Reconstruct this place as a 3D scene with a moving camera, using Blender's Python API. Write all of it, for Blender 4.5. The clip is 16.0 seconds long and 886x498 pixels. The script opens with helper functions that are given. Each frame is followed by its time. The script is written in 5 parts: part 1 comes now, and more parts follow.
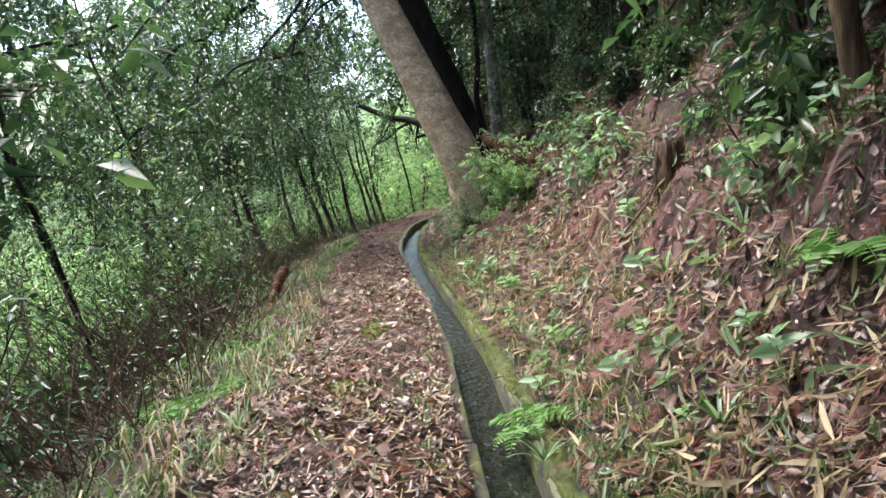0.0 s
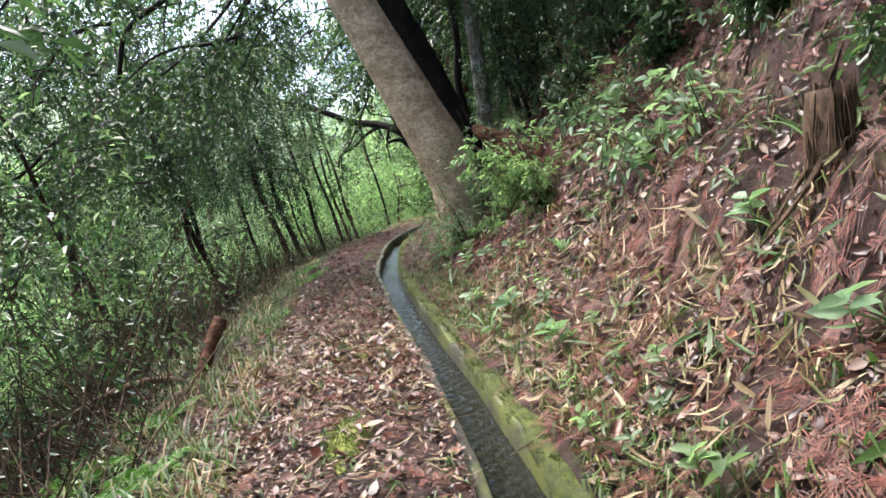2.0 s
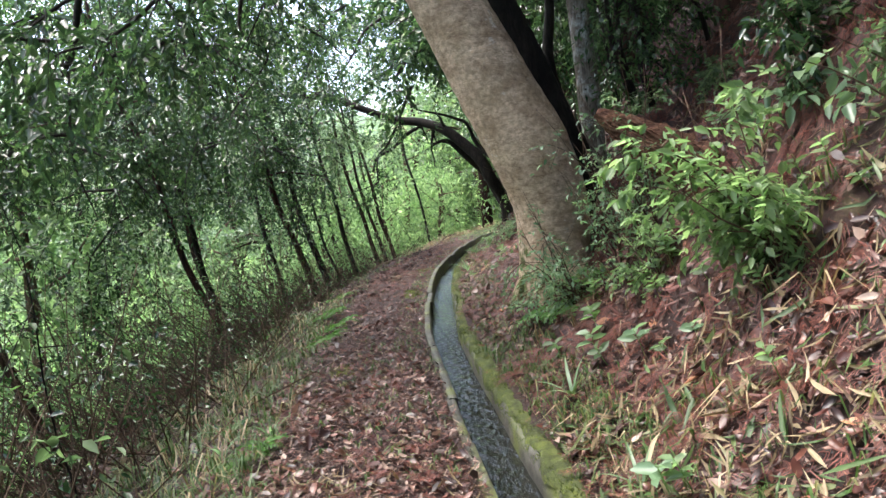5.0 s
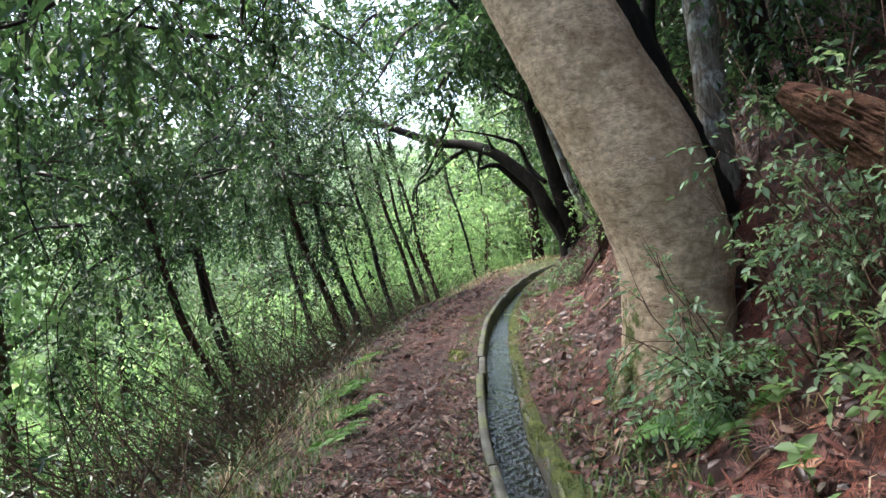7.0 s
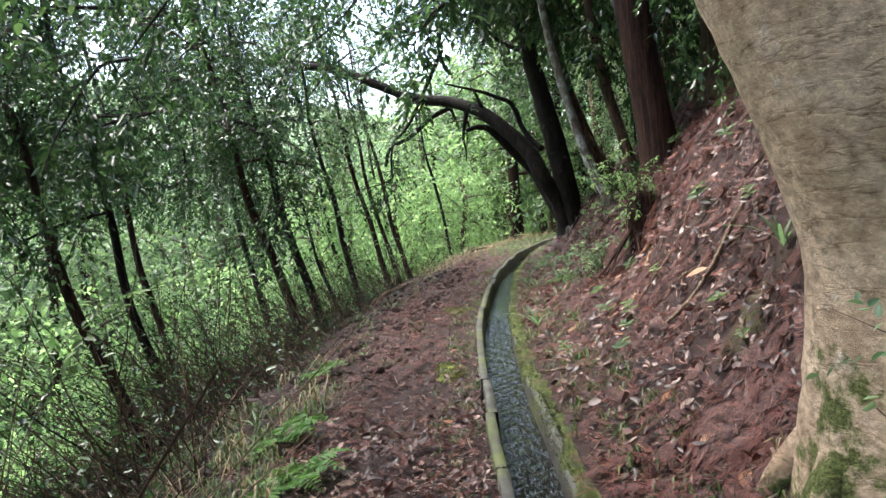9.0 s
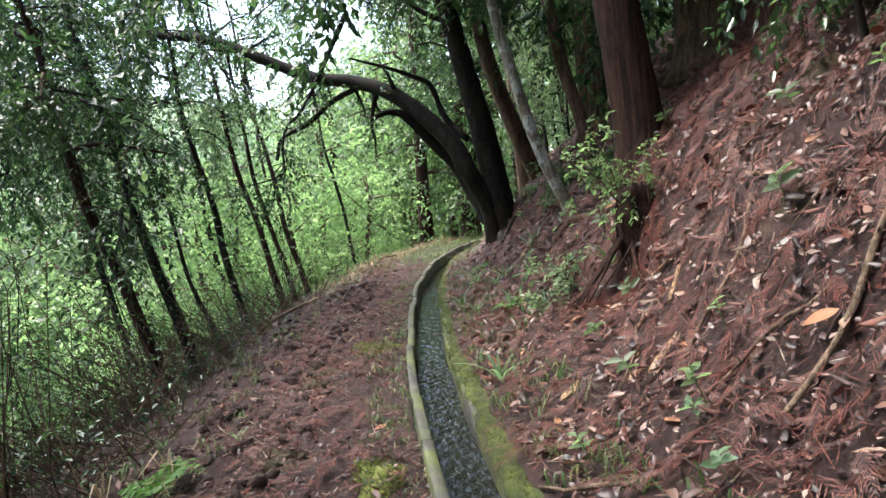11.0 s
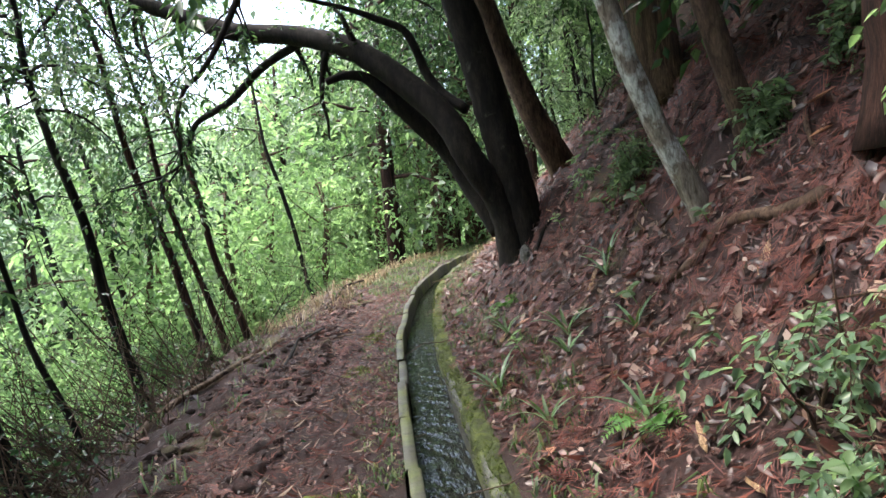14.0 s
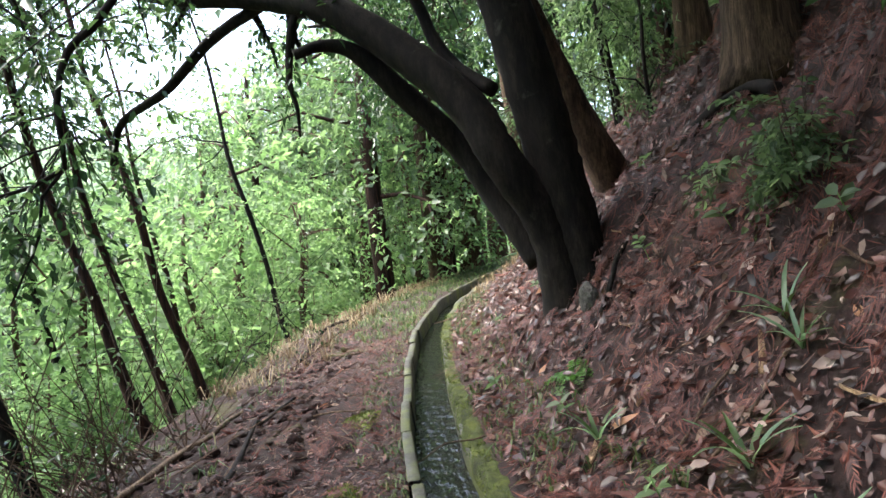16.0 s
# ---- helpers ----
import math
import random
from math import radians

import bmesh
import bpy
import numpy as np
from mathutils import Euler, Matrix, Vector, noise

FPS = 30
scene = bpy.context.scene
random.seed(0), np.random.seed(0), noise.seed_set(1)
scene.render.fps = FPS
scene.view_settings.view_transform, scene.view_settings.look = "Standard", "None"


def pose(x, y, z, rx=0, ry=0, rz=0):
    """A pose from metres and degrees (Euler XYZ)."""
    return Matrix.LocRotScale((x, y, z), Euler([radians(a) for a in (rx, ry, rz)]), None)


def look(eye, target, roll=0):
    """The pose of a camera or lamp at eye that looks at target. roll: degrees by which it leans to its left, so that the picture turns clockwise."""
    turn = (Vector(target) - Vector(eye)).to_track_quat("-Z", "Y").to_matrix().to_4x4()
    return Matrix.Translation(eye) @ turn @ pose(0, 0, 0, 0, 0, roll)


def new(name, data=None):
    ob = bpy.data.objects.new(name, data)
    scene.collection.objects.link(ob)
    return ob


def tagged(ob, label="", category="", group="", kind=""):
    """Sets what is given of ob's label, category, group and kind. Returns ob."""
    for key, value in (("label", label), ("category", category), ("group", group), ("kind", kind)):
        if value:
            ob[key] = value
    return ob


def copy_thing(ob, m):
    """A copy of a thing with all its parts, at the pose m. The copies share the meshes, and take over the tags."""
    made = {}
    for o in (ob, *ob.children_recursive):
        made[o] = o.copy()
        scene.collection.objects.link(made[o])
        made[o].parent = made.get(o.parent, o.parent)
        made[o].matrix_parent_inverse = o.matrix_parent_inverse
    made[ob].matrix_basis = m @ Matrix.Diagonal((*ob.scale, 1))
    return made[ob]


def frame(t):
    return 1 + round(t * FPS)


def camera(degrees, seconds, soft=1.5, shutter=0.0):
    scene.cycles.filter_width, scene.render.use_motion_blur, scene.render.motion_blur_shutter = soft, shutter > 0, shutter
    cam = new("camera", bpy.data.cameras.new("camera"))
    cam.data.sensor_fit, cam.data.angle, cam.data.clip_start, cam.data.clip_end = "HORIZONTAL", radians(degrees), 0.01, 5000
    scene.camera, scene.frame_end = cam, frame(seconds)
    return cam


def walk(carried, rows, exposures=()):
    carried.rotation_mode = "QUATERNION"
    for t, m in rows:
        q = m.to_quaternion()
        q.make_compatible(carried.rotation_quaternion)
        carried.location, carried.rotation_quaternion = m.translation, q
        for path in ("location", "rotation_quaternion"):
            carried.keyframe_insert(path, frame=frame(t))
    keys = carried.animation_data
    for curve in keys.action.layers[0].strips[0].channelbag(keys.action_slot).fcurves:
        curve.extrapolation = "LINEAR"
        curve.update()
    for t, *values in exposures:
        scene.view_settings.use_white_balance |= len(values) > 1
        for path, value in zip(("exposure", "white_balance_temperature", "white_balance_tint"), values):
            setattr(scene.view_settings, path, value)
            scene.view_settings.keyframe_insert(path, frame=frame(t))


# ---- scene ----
cam = camera(64.9, 16.0)
METRES, EYE, TILT, LEAN, TURN = 20.0, 1.5, -5.6, 4.0, 0.0
ROWS = [
    (0.0, 0.0, 0.0, 0.0, -0.0, 0.0, 0.0),
    (0.5, -0.0017, 0.0337, -0.0, -1.82, 1.68, 3.34),
    (1.0, -0.0025, 0.0658, 0.0055, -1.17, 0.47, 1.63),
    (1.5, -0.0093, 0.0988, 0.0095, -0.25, 0.48, 3.14),
    (2.0, -0.0088, 0.1272, 0.0099, -1.99, 0.7, 3.61),
    (2.5, -0.0093, 0.1574, 0.015, 2.52, -0.4, 1.51),
    (3.0, -0.0114, 0.1925, 0.0188, 2.14, -1.38, -0.38),
    (3.5, -0.0134, 0.2293, 0.0215, 1.39, 0.13, 1.65),
    (6.0, -0.0374, 0.3723, 0.0477, 0.6, 2.33, 2.25),
    (6.5, -0.0381, 0.4062, 0.0492, 2.58, 3.84, 3.26),
    (7.0, -0.0364, 0.4329, 0.0522, 4.21, 3.83, 2.32),
    (7.5, -0.0414, 0.4611, 0.0555, 3.38, 3.4, 0.09),
    (8.0, -0.0455, 0.4918, 0.0562, 2.55, 4.16, 1.3),
    (8.5, -0.0493, 0.521, 0.0602, 3.19, 4.15, 2.51),
    (9.0, -0.0559, 0.5492, 0.0622, 1.27, 1.47, 0.4),
    (9.5, -0.0587, 0.5764, 0.0636, -1.68, 1.55, 0.42),
    (12.0, -0.0666, 0.7404, 0.0768, -10.04, 1.64, 3.63),
    (12.5, -0.061, 0.773, 0.0771, -11.45, 3.12, 5.56),
    (13.0, -0.0567, 0.803, 0.0805, -11.64, 2.36, 4.37),
    (13.5, -0.059, 0.8349, 0.0849, -11.32, 1.74, 2.41),
    (14.0, -0.0573, 0.8688, 0.0857, -10.08, 2.48, 3.61),
    (14.5, -0.0547, 0.8975, 0.0902, -9.7, 2.37, 3.11),
    (15.0, -0.0558, 0.9273, 0.095, -14.01, 2.85, 3.26),
    (15.5, -0.0526, 0.9593, 0.0941, -13.61, 4.1, 5.95),
    (16.0, -0.0505, 0.9868, 0.0982, -11.48, 4.29, 4.45),
]
walk(cam, [(t, pose(0, 0, EYE, TILT, LEAN, TURN) @ pose(METRES * x, METRES * y, METRES * z, 90 + pitch, roll, yaw)) for t, x, y, z, yaw, pitch, roll in ROWS],
     [(0.0, 2.6, 6450, 11), (3.5, 2.65, 6450, 11), (6.0, 2.8, 6400, 11), (9.5, 2.75, 6400, 11), (12.0, 2.75, 6400, 11), (16.0, 2.88, 6400, 11)])

# ---- world and sun: overcast, brightest over the open valley ----
world = bpy.data.worlds.new("overcast")
scene.world = world
world.use_nodes = True
wn = world.node_tree.nodes
sky = wn.new("ShaderNodeTexSky")
sky.sky_type, sky.sun_disc = "NISHITA", False
sky.sun_elevation, sky.sun_rotation = radians(63.1), radians(-63.4)
sky.air_density, sky.dust_density, sky.ozone_density = 1.0, 4.0, 1.0
wn["Background"].inputs["Strength"].default_value = 0.15
world.node_tree.links.new(sky.outputs[0], wn["Background"].inputs["Color"])
sun = new("sun", bpy.data.lights.new("sun", "SUN"))
sun.data.energy, sun.data.angle, sun.data.color = 1.5, radians(50), (1.0, 0.97, 0.92)
sun.matrix_world = look((-15.4, 7.7, 34), (0, 0, 0))

RNG = np.random.default_rng(7)


# ---- materials ----
def node_mat(name):
    m = bpy.data.materials.new(name)
    m.use_nodes = True
    nt = m.node_tree
    return m, nt, nt.nodes, nt.links, nt.nodes["Principled BSDF"]


def ramp(nodes, stops):
    r = nodes.new("ShaderNodeValToRGB")
    els = r.color_ramp.elements
    while len(els) < len(stops):
        els.new(0.5)
    for e, (p, c) in zip(els, stops):
        e.position, e.color = p, (*c, 1)
    return r


def noise_node(nt, scale, detail=4, rough=0.6, coord="Object", stretch=None):
    n = nt.nodes.new("ShaderNodeTexNoise")
    n.inputs["Scale"].default_value, n.inputs["Detail"].default_value, n.inputs["Roughness"].default_value = scale, detail, rough
    c = nt.nodes.new("ShaderNodeTexCoord")
    out = c.outputs[coord]
    if stretch:
        mp = nt.nodes.new("ShaderNodeMapping")
        mp.inputs["Scale"].default_value = stretch
        nt.links.new(out, mp.inputs["Vector"])
        out = mp.outputs["Vector"]
    nt.links.new(out, n.inputs["Vector"])
    return n


def bump(nt, bsdf, source, strength, dist=0.02):
    b = nt.nodes.new("ShaderNodeBump")
    b.inputs["Strength"].default_value, b.inputs["Distance"].default_value = strength, dist
    nt.links.new(source, b.inputs["Height"])
    nt.links.new(b.outputs[0], bsdf.inputs["Normal"])


def mix_col(nt, fac, a, b):
    m = nt.nodes.new("ShaderNodeMix")
    m.data_type = "RGBA"
    for sock, v in ((m.inputs[0], fac), (m.inputs[6], a), (m.inputs[7], b)):
        if isinstance(v, (int, float)):
            sock.default_value = v
        elif isinstance(v, tuple):
            sock.default_value = (*v, 1)
        else:
            nt.links.new(v, sock)
    return m.outputs[2]


def leaf_mat(name, stops, rough=0.4, through_light=0.35, tint=(1.12, 1.2, 0.85), spec=0.5):
    """Leaves: a colour of its own for each leaf, some light through the blade."""
    m, nt, nodes, links, p = node_mat(name)
    g = nodes.new("ShaderNodeNewGeometry")
    r = ramp(nodes, stops)
    links.new(g.outputs["Random Per Island"], r.inputs[0])
    n = noise_node(nt, 40, 2)
    mul = nodes.new("ShaderNodeMix")
    mul.data_type, mul.blend_type = "RGBA", "MULTIPLY"
    mul.inputs[0].default_value = 0.5
    links.new(r.outputs[0], mul.inputs[6])
    links.new(n.outputs["Fac"], mul.inputs[7])
    links.new(mul.outputs[2], p.inputs["Base Color"])
    p.inputs["Roughness"].default_value = rough
    p.inputs["Specular IOR Level"].default_value = spec
    t = nodes.new("ShaderNodeBsdfTranslucent")
    tm = nodes.new("ShaderNodeMix")
    tm.data_type, tm.blend_type = "RGBA", "MULTIPLY"
    tm.inputs[0].default_value = 1
    links.new(r.outputs[0], tm.inputs[6])
    tm.inputs[7].default_value = (*tint, 1)
    links.new(tm.outputs[2], t.inputs["Color"])
    mx = nodes.new("ShaderNodeMixShader")
    mx.inputs[0].default_value = through_light
    links.new(p.outputs[0], mx.inputs[1])
    links.new(t.outputs[0], mx.inputs[2])
    links.new(mx.outputs[0], nodes["Material Output"].inputs[0])
    return m


def bark_mat(name, a, b, lichen=None, scale=6, rough=0.8, stretch=(1, 1, 0.25), relief=0.5, amount=0.55, wrinkle=False, foot=None, dark=0.45):
    m, nt, nodes, links, p = node_mat(name)
    n1 = noise_node(nt, scale, 8, 0.7, stretch=stretch)
    r = ramp(nodes, [(0.4, a), (0.62, b)])
    links.new(n1.outputs["Fac"], r.inputs[0])
    col = r.outputs[0]
    n2 = noise_node(nt, 3.1, 6, 0.7)
    if lichen:
        k = ramp(nodes, [(amount, (0, 0, 0)), (amount + 0.08, (1, 1, 1))])
        links.new(n2.outputs["Fac"], k.inputs[0])
        col = mix_col(nt, k.outputs[0], col, lichen)
    fine = noise_node(nt, scale * 5, 8, 0.75, stretch=stretch)
    fr = ramp(nodes, [(0.38, (dark, dark * 0.96, dark * 0.94)), (0.62, (1.25, 1.25, 1.25))])
    links.new(fine.outputs["Fac"], fr.inputs[0])
    crack = noise_node(nt, scale * 0.9, 3, 0.55, stretch=(0.5, 0.5, 3.5) if wrinkle else (2, 2, stretch[2]))
    sb, ab = nodes.new("ShaderNodeMath"), nodes.new("ShaderNodeMath")
    sb.operation, ab.operation = "SUBTRACT", "ABSOLUTE"
    sb.inputs[1].default_value = 0.5
    links.new(crack.outputs["Fac"], sb.inputs[0])
    links.new(sb.outputs[0], ab.inputs[0])
    cr = ramp(nodes, [(0.0, (0.66, 0.62, 0.58) if wrinkle else (0.5, 0.47, 0.45)), (0.014 if wrinkle else 0.02, (1, 1, 1))])
    links.new(ab.outputs[0], cr.inputs[0])
    for layer in (fr.outputs[0], cr.outputs[0]):
        mul = nodes.new("ShaderNodeMix")
        mul.data_type, mul.blend_type = "RGBA", "MULTIPLY"
        mul.inputs[0].default_value = 1
        links.new(col, mul.inputs[6])
        links.new(layer, mul.inputs[7])
        col = mul.outputs[2]
    relief_from = col
    if foot:
        tc, sep = nodes.new("ShaderNodeTexCoord"), nodes.new("ShaderNodeSeparateXYZ")
        links.new(tc.outputs["Object"], sep.inputs[0])
        rng, add = nodes.new("ShaderNodeMapRange"), nodes.new("ShaderNodeMath")
        rng.inputs[1].default_value, rng.inputs[2].default_value = 1.3, 0.1
        rng.inputs[3].default_value, rng.inputs[4].default_value = -0.12, 0.16
        links.new(sep.outputs[2], rng.inputs[0])
        n6 = noise_node(nt, 4.5, 8, 0.7)
        links.new(rng.outputs[0], add.inputs[0])
        links.new(n6.outputs["Fac"], add.inputs[1])
        k6 = ramp(nodes, [(0.54, (0, 0, 0)), (0.62, (1, 1, 1))])
        links.new(add.outputs[0], k6.inputs[0])
        n7 = noise_node(nt, 70, 4, 0.7)
        mo = ramp(nodes, [(0.35, tuple(0.4 * c for c in foot)), (0.65, tuple(1.5 * c for c in foot))])
        links.new(n7.outputs["Fac"], mo.inputs[0])
        col = mix_col(nt, k6.outputs[0], col, mo.outputs[0])
    links.new(col, p.inputs["Base Color"])
    p.inputs["Roughness"].default_value = rough
    p.inputs["Specular IOR Level"].default_value = 0.25
    bump(nt, p, relief_from, relief, 0.04)
    return m


LEAF_DARK = leaf_mat("evergreen_leaf", [(0, (0.025, 0.055, 0.027)), (0.5, (0.048, 0.1, 0.046)), (0.85, (0.085, 0.16, 0.065)), (1, (0.13, 0.21, 0.09))], 0.22, 0.4, spec=0.8)
# MID and LIGHT are paled: some of the valley haze is in their colour
LEAF_MID = leaf_mat("broad_leaf", [(0, (0.065, 0.115, 0.06)), (0.6, (0.135, 0.21, 0.11)), (1, (0.24, 0.35, 0.175))], 0.4, 0.5)
LEAF_LIGHT = leaf_mat("young_leaf", [(0, (0.13, 0.22, 0.1)), (0.6, (0.225, 0.355, 0.17)), (1, (0.35, 0.5, 0.26))], 0.45, 0.6)
LEAF_BLUE = leaf_mat("waxy_leaf", [(0, (0.12, 0.21, 0.13)), (0.6, (0.21, 0.34, 0.2)), (1, (0.35, 0.48, 0.27))], 0.3, 0.45)
LEAF_FERN = leaf_mat("fern_leaf", [(0, (0.08, 0.2, 0.04)), (1, (0.16, 0.34, 0.08))], 0.5, 0.35)
GRASS = leaf_mat("grass_blade", [(0, (0.035, 0.08, 0.02)), (0.6, (0.08, 0.15, 0.04)), (0.85, (0.14, 0.17, 0.06)), (1, (0.3, 0.27, 0.14))], 0.5, 0.3)
STRAW = leaf_mat("dry_grass", [(0, (0.11, 0.075, 0.035)), (0.6, (0.24, 0.18, 0.095)), (1, (0.46, 0.38, 0.24))], 0.6, 0.2, (1.1, 1.0, 0.8))
LITTER = leaf_mat("fallen_leaf", [(0, (0.015, 0.007, 0.006)), (0.4, (0.045, 0.016, 0.012)), (0.72, (0.1, 0.034, 0.025)), (0.88, (0.17, 0.065, 0.045)), (0.96, (0.28, 0.15, 0.11)), (1, (0.44, 0.33, 0.27))], 0.38, 0.1, (1.1, 0.9, 0.7))
FROND = leaf_mat("cedar_frond", [(0, (0.045, 0.012, 0.009)), (0.5, (0.115, 0.028, 0.018)), (0.85, (0.19, 0.05, 0.03)), (1, (0.26, 0.09, 0.055))], 0.6, 0.1, (1.1, 0.8, 0.6))
MOSS_TUFT = leaf_mat("moss_tuft", [(0, (0.04, 0.065, 0.012)), (0.6, (0.1, 0.14, 0.02)), (1, (0.19, 0.23, 0.035))], 0.8, 0.2)
BARK_PALE = bark_mat("smooth_grey_bark", (0.38, 0.275, 0.185), (0.66, 0.52, 0.38), (0.66, 0.6, 0.52), 4, 0.75, (0.9, 0.9, 1.25), 0.8, 0.6, True, (0.1, 0.12, 0.035), 0.6)
BARK_DARK = bark_mat("wet_dark_bark", (0.005, 0.004, 0.0035), (0.024, 0.019, 0.015), (0.05, 0.052, 0.04), 9, 0.85, relief=1.0, amount=0.63)
BARK_BROWN = bark_mat("brown_bark", (0.05, 0.03, 0.02), (0.14, 0.09, 0.06), (0.2, 0.2, 0.15), 8, 0.8, relief=0.8, amount=0.64)
BARK_RED = bark_mat("red_cedar_bark", (0.012, 0.006, 0.0045), (0.065, 0.03, 0.021), None, 18, 0.9, (1, 1, 0.05), 1.0)
BARK_LICHEN = bark_mat("lichen_bark", (0.16, 0.13, 0.1), (0.3, 0.27, 0.22), (0.5, 0.52, 0.48), 7, 0.8, relief=0.5, amount=0.52)
BARK_CEDAR = bark_mat("pale_cedar_bark", (0.04, 0.025, 0.016), (0.16, 0.11, 0.07), (0.09, 0.09, 0.05), 16, 0.9, (1, 1, 0.05), 1.0, 0.6)
ROTTEN = bark_mat("rotten_wood", (0.06, 0.026, 0.016), (0.25, 0.13, 0.085), None, 10, 0.9, (0.15, 1, 1), 1.0)
STICK = bark_mat("dead_wood", (0.09, 0.06, 0.04), (0.27, 0.2, 0.14), (0.2, 0.22, 0.12), 9, 0.8, relief=0.6, amount=0.68)
SPLIT = bark_mat("split_wood", (0.4, 0.25, 0.13), (0.62, 0.45, 0.28), None, 12, 0.7, (1, 1, 0.1), 0.4)
ROCK = bark_mat("rock", (0.05, 0.05, 0.045), (0.14, 0.14, 0.125), (0.07, 0.085, 0.035), 9, 0.85, (1, 1, 1), 0.7, 0.6)


def ground_material():
    m, nt, nodes, links, p = node_mat("forest_soil")
    n1 = noise_node(nt, 2.2, 8, 0.65)
    r = ramp(nodes, [(0.3, (0.007, 0.003, 0.0025)), (0.5, (0.024, 0.009, 0.007)), (0.72, (0.065, 0.023, 0.018))])
    links.new(n1.outputs["Fac"], r.inputs[0])
    n2 = noise_node(nt, 34, 8, 0.8)
    r2 = ramp(nodes, [(0.35, (0.007, 0.004, 0.003)), (0.55, (0.042, 0.015, 0.011)), (0.75, (0.14, 0.07, 0.052))])
    links.new(n2.outputs["Fac"], r2.inputs[0])
    col = mix_col(nt, 0.5, r.outputs[0], r2.outputs[0])
    n3 = noise_node(nt, 1.1, 6, 0.6)
    k = ramp(nodes, [(0.6, (0, 0, 0)), (0.7, (1, 1, 1))])
    links.new(n3.outputs["Fac"], k.inputs[0])
    n4 = noise_node(nt, 60, 3, 0.6)
    mo = ramp(nodes, [(0.3, (0.05, 0.065, 0.015)), (0.7, (0.15, 0.16, 0.04))])
    links.new(n4.outputs["Fac"], mo.inputs[0])
    kk = nodes.new("ShaderNodeMath")
    kk.operation = "MULTIPLY"
    kk.inputs[1].default_value = 0.6
    links.new(k.outputs[0], kk.inputs[0])
    near = mix_col(nt, kk.outputs[0], col, mo.outputs[0])
    geo, sep = nodes.new("ShaderNodeTexCoord"), nodes.new("ShaderNodeSeparateXYZ")
    links.new(geo.outputs["Object"], sep.inputs[0])
    rng = nodes.new("ShaderNodeMapRange")
    rng.inputs[1].default_value, rng.inputs[2].default_value = -7.0, -14.0
    links.new(sep.outputs[0], rng.inputs[0])
    ahead, far = nodes.new("ShaderNodeMapRange"), nodes.new("ShaderNodeMath")
    ahead.inputs[1].default_value, ahead.inputs[2].default_value = 36.0, 42.0
    links.new(sep.outputs[1], ahead.inputs[0])
    far.operation = "MAXIMUM"
    links.new(rng.outputs[0], far.inputs[0])
    links.new(ahead.outputs[0], far.inputs[1])
    n5 = noise_node(nt, 0.9, 8, 0.75)
    gr = ramp(nodes, [(0.35, (0.03, 0.06, 0.02)), (0.55, (0.08, 0.15, 0.05)), (0.7, (0.17, 0.26, 0.09))])
    links.new(n5.outputs["Fac"], gr.inputs[0])
    links.new(mix_col(nt, far.outputs[0], near, gr.outputs[0]), p.inputs["Base Color"])
    p.inputs["Roughness"].default_value = 0.8
    bump(nt, p, n2.outputs["Fac"], 0.9, 0.03)
    return m


def concrete_material():
    m, nt, nodes, links, p = node_mat("wet_mossy_concrete")
    n1 = noise_node(nt, 6, 8, 0.7)
    r = ramp(nodes, [(0.35, (0.022, 0.022, 0.018)), (0.55, (0.065, 0.065, 0.054)), (0.75, (0.15, 0.15, 0.125))])
    links.new(n1.outputs["Fac"], r.inputs[0])
    n2 = noise_node(nt, 2.3, 5, 0.6)
    k = ramp(nodes, [(0.48, (0, 0, 0)), (0.62, (1, 1, 1))])
    links.new(n2.outputs["Fac"], k.inputs[0])
    links.new(mix_col(nt, k.outputs[0], r.outputs[0], (0.1, 0.12, 0.03)), p.inputs["Base Color"])
    p.inputs["Roughness"].default_value = 0.6
    n3 = noise_node(nt, 45, 6, 0.7)
    bump(nt, p, n3.outputs["Fac"], 0.6, 0.01)
    return m


def moss_material():
    m, nt, nodes, links, p = node_mat("moss")
    n1 = noise_node(nt, 9, 6, 0.7)
    r = ramp(nodes, [(0.32, (0.022, 0.026, 0.01)), (0.52, (0.065, 0.085, 0.018)), (0.75, (0.15, 0.175, 0.03))])
    links.new(n1.outputs["Fac"], r.inputs[0])
    links.new(r.outputs[0], p.inputs["Base Color"])
    p.inputs["Roughness"].default_value = 0.95
    n3 = noise_node(nt, 120, 4, 0.7)
    bump(nt, p, n3.outputs["Fac"], 1.0, 0.015)
    return m


def water_material():
    m, nt, nodes, links, p = node_mat("running_water")
    p.inputs["Base Color"].default_value = (0.012, 0.013, 0.01, 1)
    p.inputs["Specular IOR Level"].default_value = 0.5
    p.inputs["Roughness"].default_value = 0.06
    p.inputs["IOR"].default_value = 1.33
    n = noise_node(nt, 13, 3, 0.55, stretch=(1.5, 0.7, 1))
    bump(nt, p, n.outputs["Fac"], 1.0, 0.02)
    return m


SOIL, CONCRETE, MOSS, WATER = ground_material(), concrete_material(), moss_material(), water_material()

